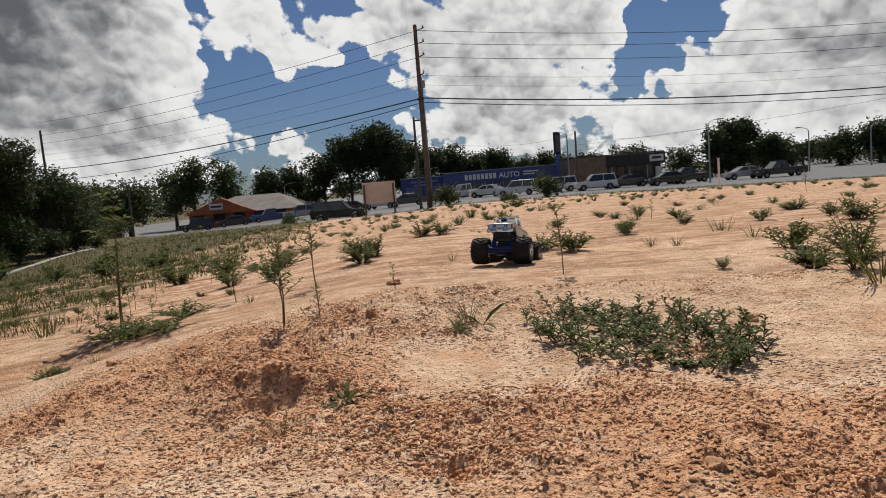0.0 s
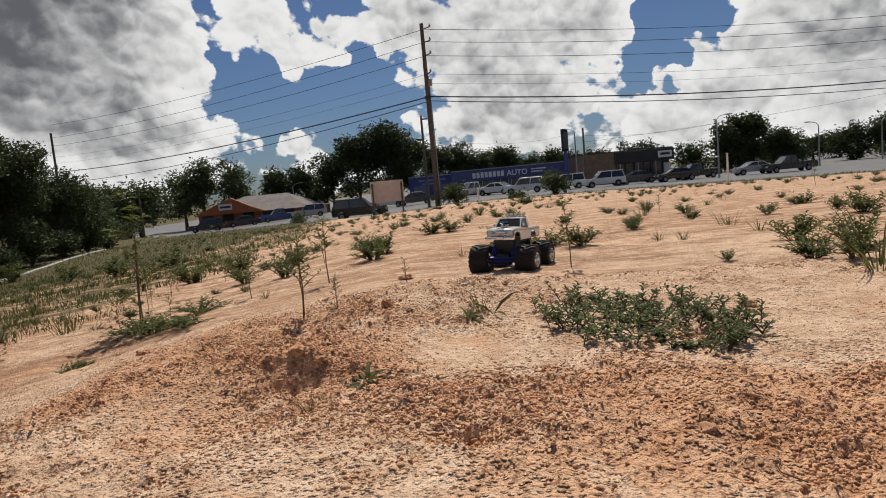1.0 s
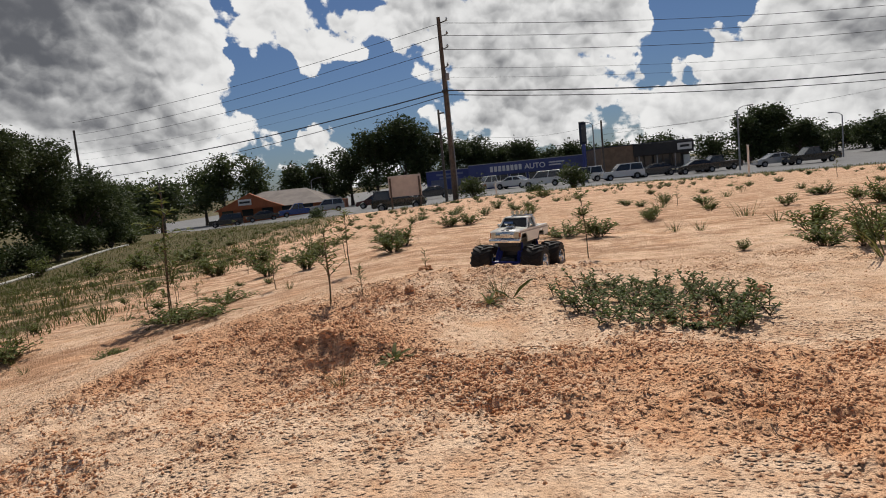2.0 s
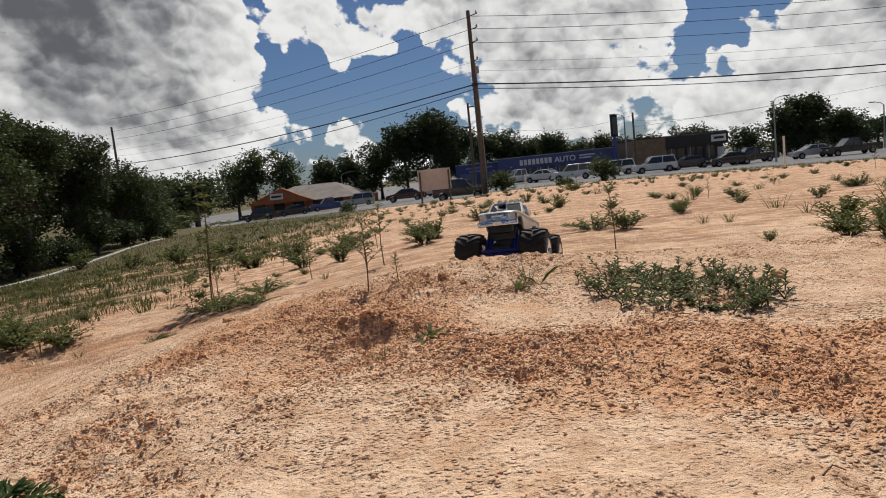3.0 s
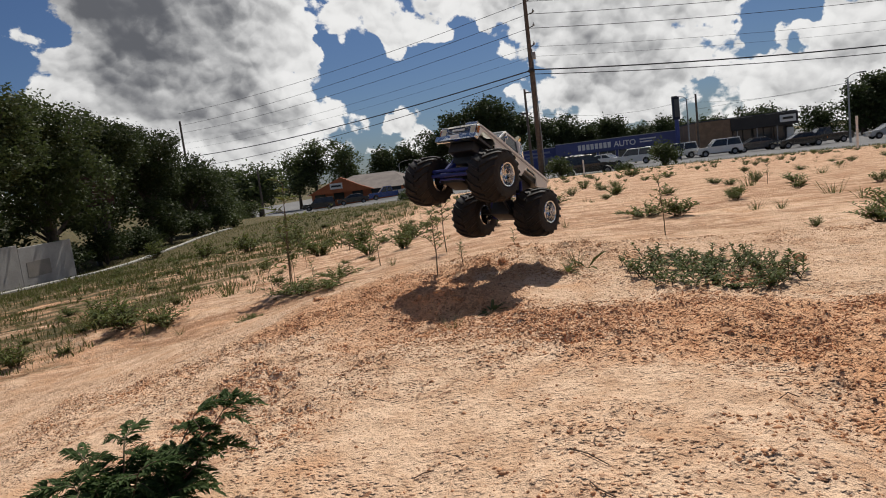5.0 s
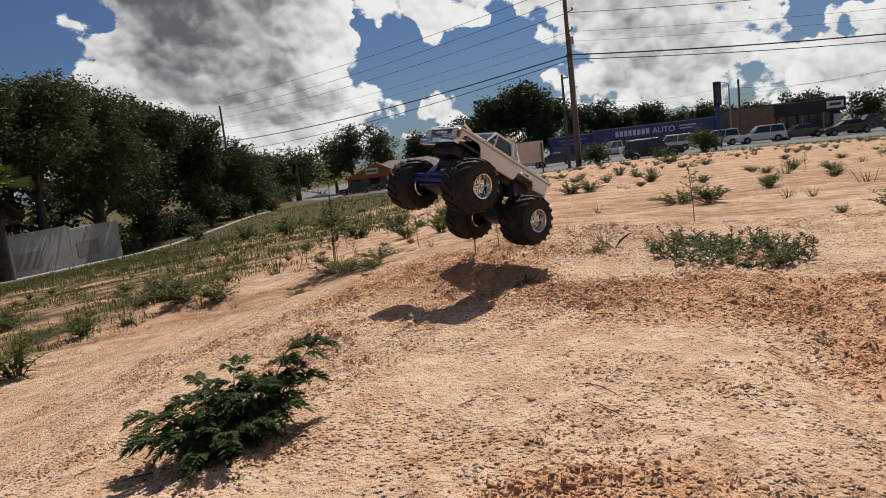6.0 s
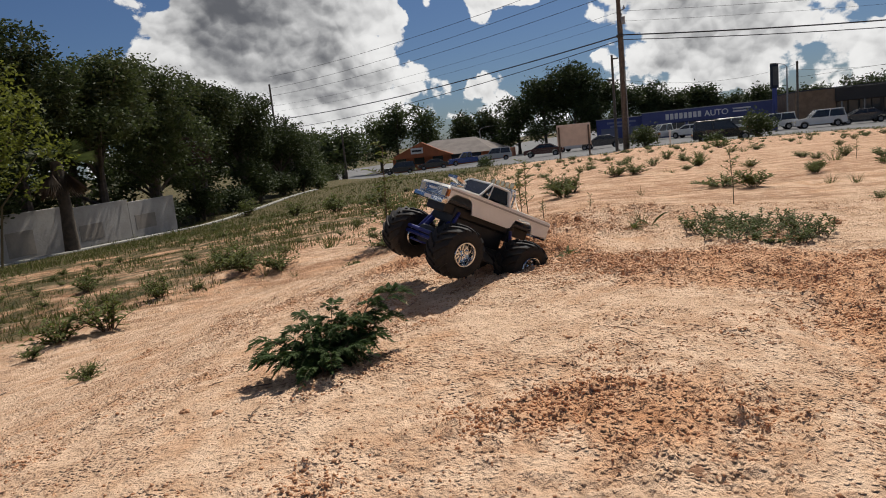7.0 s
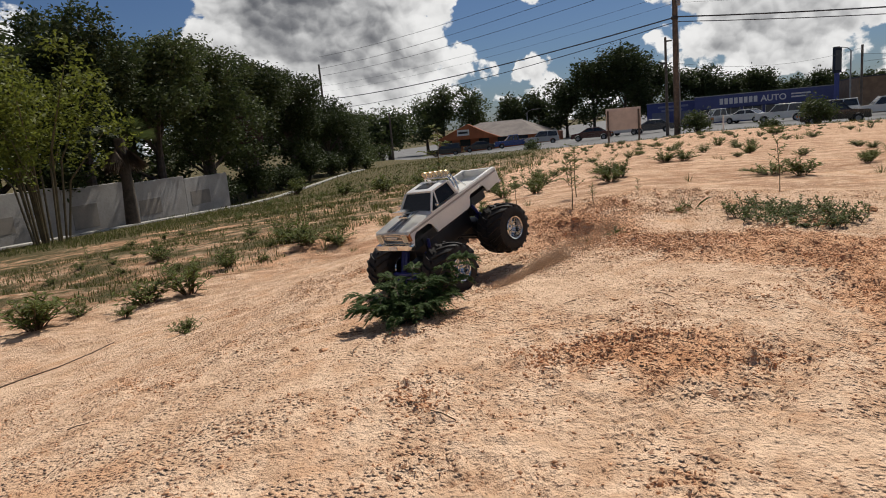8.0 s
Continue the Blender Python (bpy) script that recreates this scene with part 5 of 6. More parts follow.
class Sprig:
    """Collects stems and leaves of one plant."""

    def __init__(self, seed):
        self.rng = random.Random(seed)
        self.v, self.f = [], []
        self.bm = bmesh.new()

    def leaf(self, base, way, length, width, droop=0.25, up=None):
        way = Vector(way).normalized()
        side = way.cross(up or Vector((self.rng.uniform(-0.4, 0.4), self.rng.uniform(-0.4, 0.4), 1)))
        if side.length < 1e-3:
            side = way.orthogonal()
        side = side.normalized() * width / 2
        base = Vector(base)
        fall = Vector((0, 0, -length * droop))
        fold = side.cross(way).normalized() * width * 0.18
        i = len(self.v)
        m1, m2 = base + way * length * 0.35 + fall * 0.1, base + way * length * 0.72 + fall * 0.5
        self.v += [base, m1 + side + fold, m1 - side + fold, m1, m2 + side * 0.75 + fold * 0.7, m2 - side * 0.75 + fold * 0.7, m2, base + way * length + fall]
        self.f += [(i, i + 3, i + 1), (i, i + 2, i + 3), (i + 1, i + 3, i + 6, i + 4), (i + 3, i + 2, i + 5, i + 6), (i + 4, i + 6, i + 7), (i + 6, i + 5, i + 7)]

    def blade(self, base, way, length, width, bend):
        way, base = Vector(way).normalized(), Vector(base)
        side = way.cross(Vector((0, 0, 1)))
        side = (side.normalized() if side.length > 1e-3 else Vector((1, 0, 0))) * width / 2
        out = Vector((way.x, way.y, 0))
        i = len(self.v)
        for k in range(4):
            f = k / 4
            p = base + way * length * f + (out * bend - Vector((0, 0, bend * 0.7))) * length * f * f
            self.v += [p + side * (1 - 0.7 * f * f), p - side * (1 - 0.7 * f * f)]
        self.v.append(base + way * length + (out * bend - Vector((0, 0, bend * 0.7))) * length)
        for k in range(3):
            a = i + 2 * k
            self.f.append((a, a + 1, a + 3, a + 2))
        self.f.append((i + 6, i + 7, i + 8))

    def stem(self, pts, r):
        tube(self.bm, pts, [r * (1 - 0.6 * k / (len(pts) - 1)) for k in range(len(pts))], 4)

    def finish(self, name, label, mat, category="weed", group="weeds in the sand", leafname="foliage"):
        ob = tagged(new(name), label, category, group)
        if len(self.bm.verts):
            tagged(part("stalk_work", self.bm, STEM, ob), kind="stuff")
        else:
            self.bm.free()
        tagged(part(leafname, mesh_from(leafname, self.v, self.f, mat), mat, ob), kind="stuff")
        return ob


def leafy_stem(s, base, tip, n, length, width, arch=0.0):
    """A stem with leaves all along it."""
    base, tip = Vector(base), Vector(tip)
    pts = [base + (tip - base) * k / 4 + Vector((0, 0, arch * math.sin(math.pi * k / 4))) for k in range(5)]
    s.stem(pts, 0.0016 + 0.004 * (tip - base).length)
    for i in range(n):
        f = 0.2 + 0.8 * i / max(1, n - 1)
        k = min(3, int(f * 4))
        p = pts[k].lerp(pts[k + 1], f * 4 - k)
        a = i * 2.4 + s.rng.uniform(-0.4, 0.4)
        d = (tip - base).normalized() * 0.45 + Vector((math.cos(a), math.sin(a), s.rng.uniform(0.05, 0.6)))
        ln = length * s.rng.uniform(0.7, 1.2) * (0.65 + 0.35 * (1 - f))
        s.leaf(p, d, ln, width * ln / length, 0.3)


def bush_weed(seed, w=0.24, h=0.15, stems=24, name="weed", label="leafy green weed growing in the sand", mat=None):
    s = Sprig(seed)
    for i in range(stems):
        a = s.rng.uniform(0, 6.28)
        r = w * 0.5 * s.rng.uniform(0.3, 1.0)
        hh = h * s.rng.uniform(0.4, 1.0) * (1 - 0.4 * r / (w * 0.5))
        leafy_stem(s, (math.cos(a) * 0.012, math.sin(a) * 0.012, -0.005), (math.cos(a) * r, math.sin(a) * r, hh), 13, 0.042, 0.014, 0.01)
    return s.finish(name, label, mat or WEED)


def sapling_weed(seed, h=0.28, top=0.5, label="slender upright weed with leaves towards the tip"):
    s = Sprig(seed)
    tip = Vector((s.rng.uniform(-0.03, 0.03), s.rng.uniform(-0.03, 0.03), h))
    s.stem([(0, 0, -0.01), tip * 0.35 + Vector((0.004, 0.004, 0)), tip * 0.7, tip], 0.0035)
    for i in range(9):
        f = 1 - top + top * i / 8
        p = tip * f
        a = i * 2.4
        q = p + Vector((math.cos(a), math.sin(a), s.rng.uniform(0.2, 1.0))) * h * s.rng.uniform(0.14, 0.30) * (1.15 - 0.5 * f)
        leafy_stem(s, p, q, 8, h * s.rng.uniform(0.10, 0.17), h * 0.045, 0.004)
    return s.finish("weed", label, WEED)


def grass_tuft(seed, h=0.16, n=34, spread=0.05, mat=None, label="tuft of green grass in the sand", wide=0.0032):
    s = Sprig(seed)
    for i in range(n):
        a = s.rng.uniform(0, 6.28)
        r = spread * s.rng.uniform(0, 1)
        d = Vector((math.cos(a) * 0.55, math.sin(a) * 0.55, s.rng.uniform(0.6, 1.6)))
        s.blade((math.cos(a) * r, math.sin(a) * r, -0.006), d, h * s.rng.uniform(0.5, 1.1), wide * s.rng.uniform(0.7, 1.3), s.rng.uniform(0.1, 0.6))
    return s.finish("grass_tuft", label, mat or GRASS, "grass", "grass tufts", "foliage")


def ragweed():
    """The bushy ragweed: arching stems with feathered leaves."""
    s = Sprig(3)

    def frond(base, way, ln):
        way = Vector(way).normalized()
        side = way.cross(Vector((0, 0, 1))).normalized()
        pts = [Vector(base) + way * ln * f + Vector((0, 0, -ln * 0.62 * f * f)) for f in (0, 0.33, 0.66, 1.0)]
        s.stem(pts, 0.0012)
        for k in range(1, 11):
            f = k / 11
            j = min(2, int(f * 3))
            p = pts[j].lerp(pts[j + 1], f * 3 - j)
            size = ln * 0.34 * math.sin(math.pi * (0.18 + 0.75 * f)) + 0.006
            for sg in (1, -1):
                d = way * 0.9 + side * sg * 0.9 + Vector((0, 0, -0.12))
                s.leaf(p, d + Vector((0, 0, s.rng.uniform(-0.3, 0.3))), size * s.rng.uniform(0.8, 1.25), size * 0.31, 0.3)
                if k < 9:
                    q = p + d.normalized() * size * 0.45
                    s.leaf(q, way * 1.2 + side * sg * 0.3, size * 0.5, size * 0.17, 0.15)
                    s.leaf(q, side * sg * 1.2 + way * 0.2, size * 0.45, size * 0.16, 0.15)
        s.leaf(pts[3], way + Vector((0, 0, -0.4)), ln * 0.22, ln * 0.06, 0.2)

    shoots = [(-0.17, 0.02, 0.075), (-0.13, -0.06, 0.06), (-0.08, 0.09, 0.115), (-0.055, 0.0, 0.105), (0.0, 0.09, 0.14), (0.02, -0.07, 0.06), (0.05, 0.02, 0.11), (0.12, 0.14, 0.15), (0.17, 0.16, 0.145), (0.09, 0.09, 0.10), (-0.02, -0.09, 0.035), (-0.10, 0.03, 0.07), (0.06, -0.02, 0.06), (-0.04, 0.06, 0.06), (0.10, 0.02, 0.065), (0.03, 0.12, 0.075), (-0.15, -0.02, 0.04), (0.0, 0.02, 0.085), (0.14, 0.10, 0.09), (-0.06, -0.05, 0.06)]
    for i, (x, y, z) in enumerate(shoots):
        tip = Vector((x, y, z))
        base = Vector((x * 0.35, y * 0.35, -0.01))
        mid = (base + tip) / 2 + Vector((0, 0, 0.02))
        s.stem([base, mid, tip], 0.0028)
        out = Vector((x, y, 0.0)).normalized()
        for k in range(10):
            f = 0.25 + 0.75 * k / 9
            p = base.lerp(tip, f) + Vector((0, 0, 0.018 * math.sin(math.pi * f)))
            a = k * 2.1 + i
            d = out * 0.25 + Vector((math.cos(a) + s.rng.uniform(-0.4, 0.4), math.sin(a) + s.rng.uniform(-0.4, 0.4), s.rng.uniform(0.0, 0.9)))
            frond(p, d, s.rng.uniform(0.035, 0.085))
        frond(tip, out + Vector((0, 0, 0.45)), 0.095)
    return s.finish("ragweed", "bushy dark green ragweed with feathered leaves", FERN)


rag = ragweed()
rag.matrix_basis = pose(-0.56, 0.10, gz(-0.56, 0.10), 0, 0, 14) @ Matrix.Diagonal((0.68, 0.72, 0.80, 1))


def creeping_patch():
    """The low mat of lance-leaved weed."""
    s = Sprig(8)
    for i in range(230):
        u, v = s.rng.uniform(-1, 1), s.rng.uniform(-1, 1)
        if u * u + v * v > 1.0:
            continue
        x = 0.405 + 0.215 * u + 0.03 * v
        y = DEEP * (1.06 + 0.19 * v - 0.10 * u)
        z = gz(x, y)
        a = s.rng.uniform(0, 6.28)
        rise = s.rng.uniform(0.012, 0.05) + (0.022 if u > 0.4 or u < -0.5 else 0)
        r = s.rng.uniform(0.02, 0.06)
        leafy_stem(s, (x, y, z - 0.003), (x + math.cos(a) * r, y + math.sin(a) * r, z + rise * 0.75), 12, 0.027, 0.0095, 0.005)
    for x, y, h in ((0.19, 1.20, 0.05), (0.24, 0.93, 0.055), (0.40, 0.88, 0.05), (0.53, 0.88, 0.06), (0.60, 1.0, 0.085), (0.64, 0.98, 0.075), (0.47, 1.20, 0.075), (0.30, 1.28, 0.06), (0.56, 1.14, 0.07), (0.66, 1.06, 0.06)):
        y *= DEEP
        z = gz(x, y)
        leafy_stem(s, (x, y, z - 0.004), (x + s.rng.uniform(-0.02, 0.03), y, z + h * 0.65), 13, 0.03, 0.0105, 0.004)
    return s.finish("creeping_weed", "low spreading mat of lance-leaved green weed", material("mat_leaves", (0.056, 0.074, 0.018), 0.75, spec=0.2, vary=0.3, scale=14, through_light=0.2, per_piece=0.7, second=(0.09, 0.095, 0.04)))


creeping_patch()


def sprout(seed, x, y, n, ln, label):
    s = Sprig(seed)
    for i in range(n):
        a = i * 2.4 + 0.3
        d = Vector((math.cos(a), math.sin(a), s.rng.uniform(0.25, 1.3)))
        s.leaf((0, 0, 0.0), d, ln * s.rng.uniform(0.6, 1.15), 0.010, 0.35)
    ob = s.finish("seedling", label, GRASS)
    ob.matrix_basis = pose(x, y, gz(x, y))


sprout(21, -0.20, 1.158, 13, 0.075, "small seedling with narrow pale green leaves")
sprout(22, 0.01, 1.602, 12, 0.075, "small seedling with narrow pale green leaves")
sprout(23, 0.075, 1.65, 3, 0.11, "small seedling with one long leaf")

TEMPLATES = {
    "bush": [bush_weed(31), bush_weed(32, 0.30, 0.14, 28), bush_weed(33, 0.22, 0.16, 20)],
    "sapling": [sapling_weed(34), sapling_weed(35, 0.26, 0.65)],
    "grass": [grass_tuft(36), grass_tuft(37, 0.17, 44, 0.08), grass_tuft(38, 0.16, 26, 0.04)],
    "drygrass": [grass_tuft(39, 0.15, 22, 0.06, DRY, "tuft of dry straw-coloured grass")],
    "stalk": [grass_tuft(41, 0.30, 12, 0.02, None, "tall thin grass stalk in the sand")],
    "tall": [sapling_weed(43, 0.5, 0.75, "tall feathery weed with small leaves")],
    "mat": [bush_weed(44, 0.40, 0.10, 26, label="low spreading green weed at the mound's foot")],
    "sapA": [sapling_weed(45, 0.28, 0.45)],
}
SIZE = {"bush": 0.15, "sapling": 0.28, "grass": 0.16, "drygrass": 0.15, "stalk": 0.30, "tall": 0.5, "mat": 0.10, "sapA": 0.28}
PLANTS = [
    ('bush', -0.76, 5.75, 0.25),
    ('bush', -0.33, 8.44, 0.23),
    ('bush', -1.08, 11.36, 0.18),
    ('bush', 1.60, 5.95, 0.14),
    ('grass', 2.19, 7.67, 0.21),
    ('sapling', 2.48, 8, 0.23),
    ('bush', 2.27, 6.32, 0.13),
    ('grass', 2.17, 5.22, 0.19),
    ('grass', 2.11, 4.55, 0.15),
    ('bush', 2.87, 6.04, 0.15),
    ('bush', 3.80, 7.15, 0.17),
    ('sapling', 7.69, 14.08, 0.41),
    ('bush', 3.41, 5.84, 0.17),
    ('bush', 1.20, 2.17, 0.13),
    ('bush', 1.24, 2.01, 0.12),
    ('grass', 1.21, 1.84, 0.25),
    ('bush', 3.24, 5.21, 0.25),
    ('bush', 1.28, 3.09, 0.07),
    ('grass', 1.51, 4.35, 0.11),
    ('bush', 2.46, 22.93, 0.45),
    ('bush', 0.50, 13.6, 0.24),
    ('sapA', 0.57, 3.3, 0.29),
    ('grass', 1.36, 4.41, 0.10),
    ('bush', 1.95, 3.16, 0.22),
    ('bush', 1.89, 3.64, 0.22),
    ('bush', 1.29, 7.78, 0.14),
    ('grass', 0.02, 4.5, 0.10),
    ('bush', -3.25, 1.08, 0.29),
    ('bush', -2.90, 1.52, 0.20),
    ('bush', -2.77, 1.73, 0.25),
    ('bush', -2.77, 1.24, 0.09),
    ('bush', -1.80, 0.65, 0.08),
    ('bush', -3.39, 2.84, 0.19),
    ('grass', -3.54, 3.72, 0.25),
    ('bush', -3.30, 3.63, 0.25),
    ('stalk', -2.68, 3.15, 0.29),
    ('bush', -4.67, 3.44, 0.21),
    ('bush', -3.24, 1.35, 0.10),
    ('bush', -3.61, 3.94, 0.24),
    ('grass', -3.61, 3.61, 0.17),
    ('bush', -0.08, 8.34, 0.23),
    ('bush', 0.88, 10.09, 0.21),
    ('bush', 0.85, 4.47, 0.21),
    ('mat', 0.66, 4.81, 0.13),
    ('bush', 1.51, 5.56, 0.14),
    ('grass', 0.04, 1.69, 0.08),
    ('sapling', -0.79, 3.82, 0.35),
    ('bush', -0.64, 5.64, 0.22),
    ('grass', -0.29, 1.06, 0.06),
    ('tall', -1.89, 3.68, 0.67),
    ('mat', -1.63, 3.28, 0.10),
    ('mat', -1.57, 3.78, 0.10),
    ('sapling', -0.46, 1.77, 0.18),
    ('sapling', -0.37, 1.83, 0.09),
    ('grass', -2.68, 4.21, 0.23),
    ('grass', -4.06, 5.69, 0.18),
    ('grass', -3.32, 3.54, 0.23),
    ('bush', -2.98, 3.36, 0.25),
    ('bush', -2.66, 3.30, 0.19),
    ('drygrass', -2.62, 3.01, 0.11),
    ('bush', -1.92, 5.70, 0.21),
    ('bush', -1.80, 7.08, 0.29),
    ('grass', -1.15, 3.71, 0.11),
    ('bush', -3.13, 7.48, 0.32),
    ('grass', -3.29, 6.03, 0.23),
    ('bush', 1.61, 5.94, 0.13),
    ('bush', 0.80, 9.45, 0.20),
    ('tall', -1.87, 3.67, 0.49),
    ('grass', -2.73, 4.40, 0.24),
    ('mat', -1.43, 3.24, 0.09),
    ('mat', -1.78, 3.45, 0.11),
    ('sapling', -0.47, 1.82, 0.22),
    ('sapling', -1.28, 3.86, 0.21),
    ('bush', -2.70, 7.81, 0.38),
    ('bush', -1.46, 5.32, 0.21),
    ('grass', -3.07, 7.48, 0.33),
    ('bush', -6.69, 14.90, 0.59),
    ('sapling', -1.18, 5.65, 0.25),
    ('bush', -8.07, 15.23, 0.67),
    ('grass', -4.34, 6.41, 0.31),
    ('bush', -10.34, 16.93, 0.60),
    ('tall', -4.60, 12.16, 0.64),
    ('sapling', -0.38, 1.88, 0.07),
    ('bush', -18.04, 25.86, 0.91),
    ('bush', -0.67, 5.03, 0.21),
    ('sapling', -0.28, 3.28, 0.12),
]
used = set()
for i, (kind, x, y, h) in enumerate(PLANTS):
    options = TEMPLATES[kind]
    src = options[i % len(options)]
    k = h / SIZE[kind] * (1.05 if kind in ("bush", "grass") else 1.1)
    m = pose(x, y, gz(x, y), 0, 0, (i * 137) % 360) @ Matrix.Diagonal((k, k, k, 1))
    if src.name in used:
        copy_thing(src, m @ Matrix.Diagonal((1 / src.scale.x, 1 / src.scale.y, 1 / src.scale.z, 1)))
    else:
        used.add(src.name)
        src.matrix_basis = m
FAR_GROWTH = []


def grow(src, x, y, turn, kx, kz):
    """A copy of a plant near by; far ones are gathered to be joined."""
    if y > 6.5:
        FAR_GROWTH.append((src, pose(x, y, gz(x, y), 0, 0, turn) @ Matrix.Diagonal((kx, kx, kz, 1))))
    else:
        copy_thing(src, pose(x, y, gz(x, y), 0, 0, turn) @ Matrix.Diagonal((kx / src.scale.x, kx / src.scale.y, kz / src.scale.z, 1)))


# denser growth on the green side
rng = random.Random(70)
for i in range(230):
    y = 1.9 + 7.5 * rng.random() ** 1.4
    x = -1.25 - 0.16 * y - rng.random() ** 1.3 * (2.2 + 0.9 * y)
    kind = rng.choice(["bush", "grass", "grass", "drygrass", "tall", "sapling", "bush"])
    src = rng.choice(TEMPLATES[kind])
    k = rng.uniform(0.35, 0.8) * (0.8 + 0.07 * y) * (0.7 if kind in ("tall", "grass") else 1.0)
    y *= DEEP
    grow(src, x, y, rng.uniform(0, 360), k, k)
# thinner growth over the lot
rng = random.Random(77)
count = 0
while count < 640:
    x, y = rng.uniform(-16, 16), rng.uniform(2.4, 30)
    left = x < -1.0 - 0.12 * y
    if rng.random() > (0.9 if left else 0.55):
        continue
    if abs(x) > 1.0 * y + 2 or (not left and y < 5):
        continue
    kind = rng.choice(["bush", "bush", "grass", "drygrass"] if not left else ["bush", "bush", "grass", "drygrass"])
    src = rng.choice(TEMPLATES[kind])
    k = rng.uniform(0.45, 1.25) * (1 + 0.03 * y)
    y *= DEEP
    grow(src, x, y, rng.uniform(0, 360), k, k * rng.uniform(0.6, 1.0))
    count += 1


def join_far_growth():
    """The small weeds and tufts far over the lot, in one mesh for each material."""
    piles = {}
    for src, m in FAR_GROWTH:
        m = np.array(m)
        for child in src.children:
            me = child.data
            co = np.empty(len(me.vertices) * 3)
            me.vertices.foreach_get("co", co)
            loops = np.empty(len(me.loops), np.int32)
            me.loops.foreach_get("vertex_index", loops)
            starts = np.empty(len(me.polygons), np.int32)
            me.polygons.foreach_get("loop_start", starts)
            mat = me.materials[0]
            pile = piles.setdefault(mat.name, [mat, [], [], [], 0, 0])
            pile[1].append(co.reshape(-1, 3) @ m[:3, :3].T + m[:3, 3])
            pile[2].append(loops + pile[4])
            pile[3].append(starts + pile[5])
            pile[4] += len(me.vertices)
            pile[5] += len(loops)
    for mat, co, loops, starts, nv, nl in piles.values():
        me = bpy.data.meshes.new("undergrowth")
        me.vertices.add(nv)
        me.vertices.foreach_set("co", np.concatenate(co).reshape(-1))
        me.loops.add(nl)
        me.loops.foreach_set("vertex_index", np.concatenate(loops))
        me.polygons.add(sum(len(s) for s in starts))
        me.polygons.foreach_set("loop_start", np.concatenate(starts))
        me.update(calc_edges=True)
        me.materials.append(mat)
        tagged(new("undergrowth", me), "small weeds and grass tufts scattered far over the sandy lot", "weeds", kind="stuff")


join_far_growth()


def scatter_grass():
    """Thin grass over the green side of the lot and the verge."""
    rng = np.random.default_rng(4)
    pts = []
    for lo, hi, cnt in ((0.2, 5, 12000), (5, 12, 12000), (12, 36, 14000)):
        y = DEEP * rng.uniform(lo, hi, cnt * 4)
        x = rng.uniform(-1.15 * hi - 1.5, 0.9 * hi, cnt * 4)
        clay, grass = soil_masks(x, y)
        g = grass + 0.95 * waves(x, y, 0.9, 12)
        keep = (g > 0.50) & (x > -21) & (grass > 0.22)
        x, y = x[keep][:cnt], y[keep][:cnt]
        pts.append(np.stack([x, y, height(x, y), np.full(len(x), 0.028 + 0.006 * lo)], 1))
    p = np.concatenate(pts)
    n = len(p)
    a = rng.uniform(0, 6.283, n)
    h = p[:, 3] * rng.uniform(0.5, 1.6, n)
    w = h * 0.10
    lean = rng.uniform(-0.5, 0.5, (n, 2)) * h[:, None]
    c, s = np.cos(a) * w, np.sin(a) * w
    b0 = p[:, :3] + np.stack([c, s, np.full(n, -0.005)], 1)
    b1 = p[:, :3] - np.stack([c, s, np.full(n, 0.005)], 1)
    mid = p[:, :3] + np.stack([lean[:, 0] * 0.4, lean[:, 1] * 0.4, h * 0.6], 1)
    tip = p[:, :3] + np.stack([lean[:, 0], lean[:, 1], h], 1)
    verts = np.stack([b0, b1, mid - 0.7 * (b0 - b1) / 2, mid + 0.7 * (b0 - b1) / 2, tip], 1).reshape(-1, 3)
    faces = []
    for i in range(n):
        k = 5 * i
        faces += [(k, k + 1, k + 2, k + 3), (k + 3, k + 2, k + 4)]
    tagged(new("grass", mesh_from("grass", verts, faces, GRASS)), "thin patchy green grass over the sand", "grass", kind="stuff")


scatter_grass()


# ---- clods, twigs, stones ----
CLOD = material("clay_clods", (0.47, 0.265, 0.150), 0.95, vary=0.35, scale=40, second=(0.33, 0.170, 0.092), per_piece=0.6, spec=0.1)


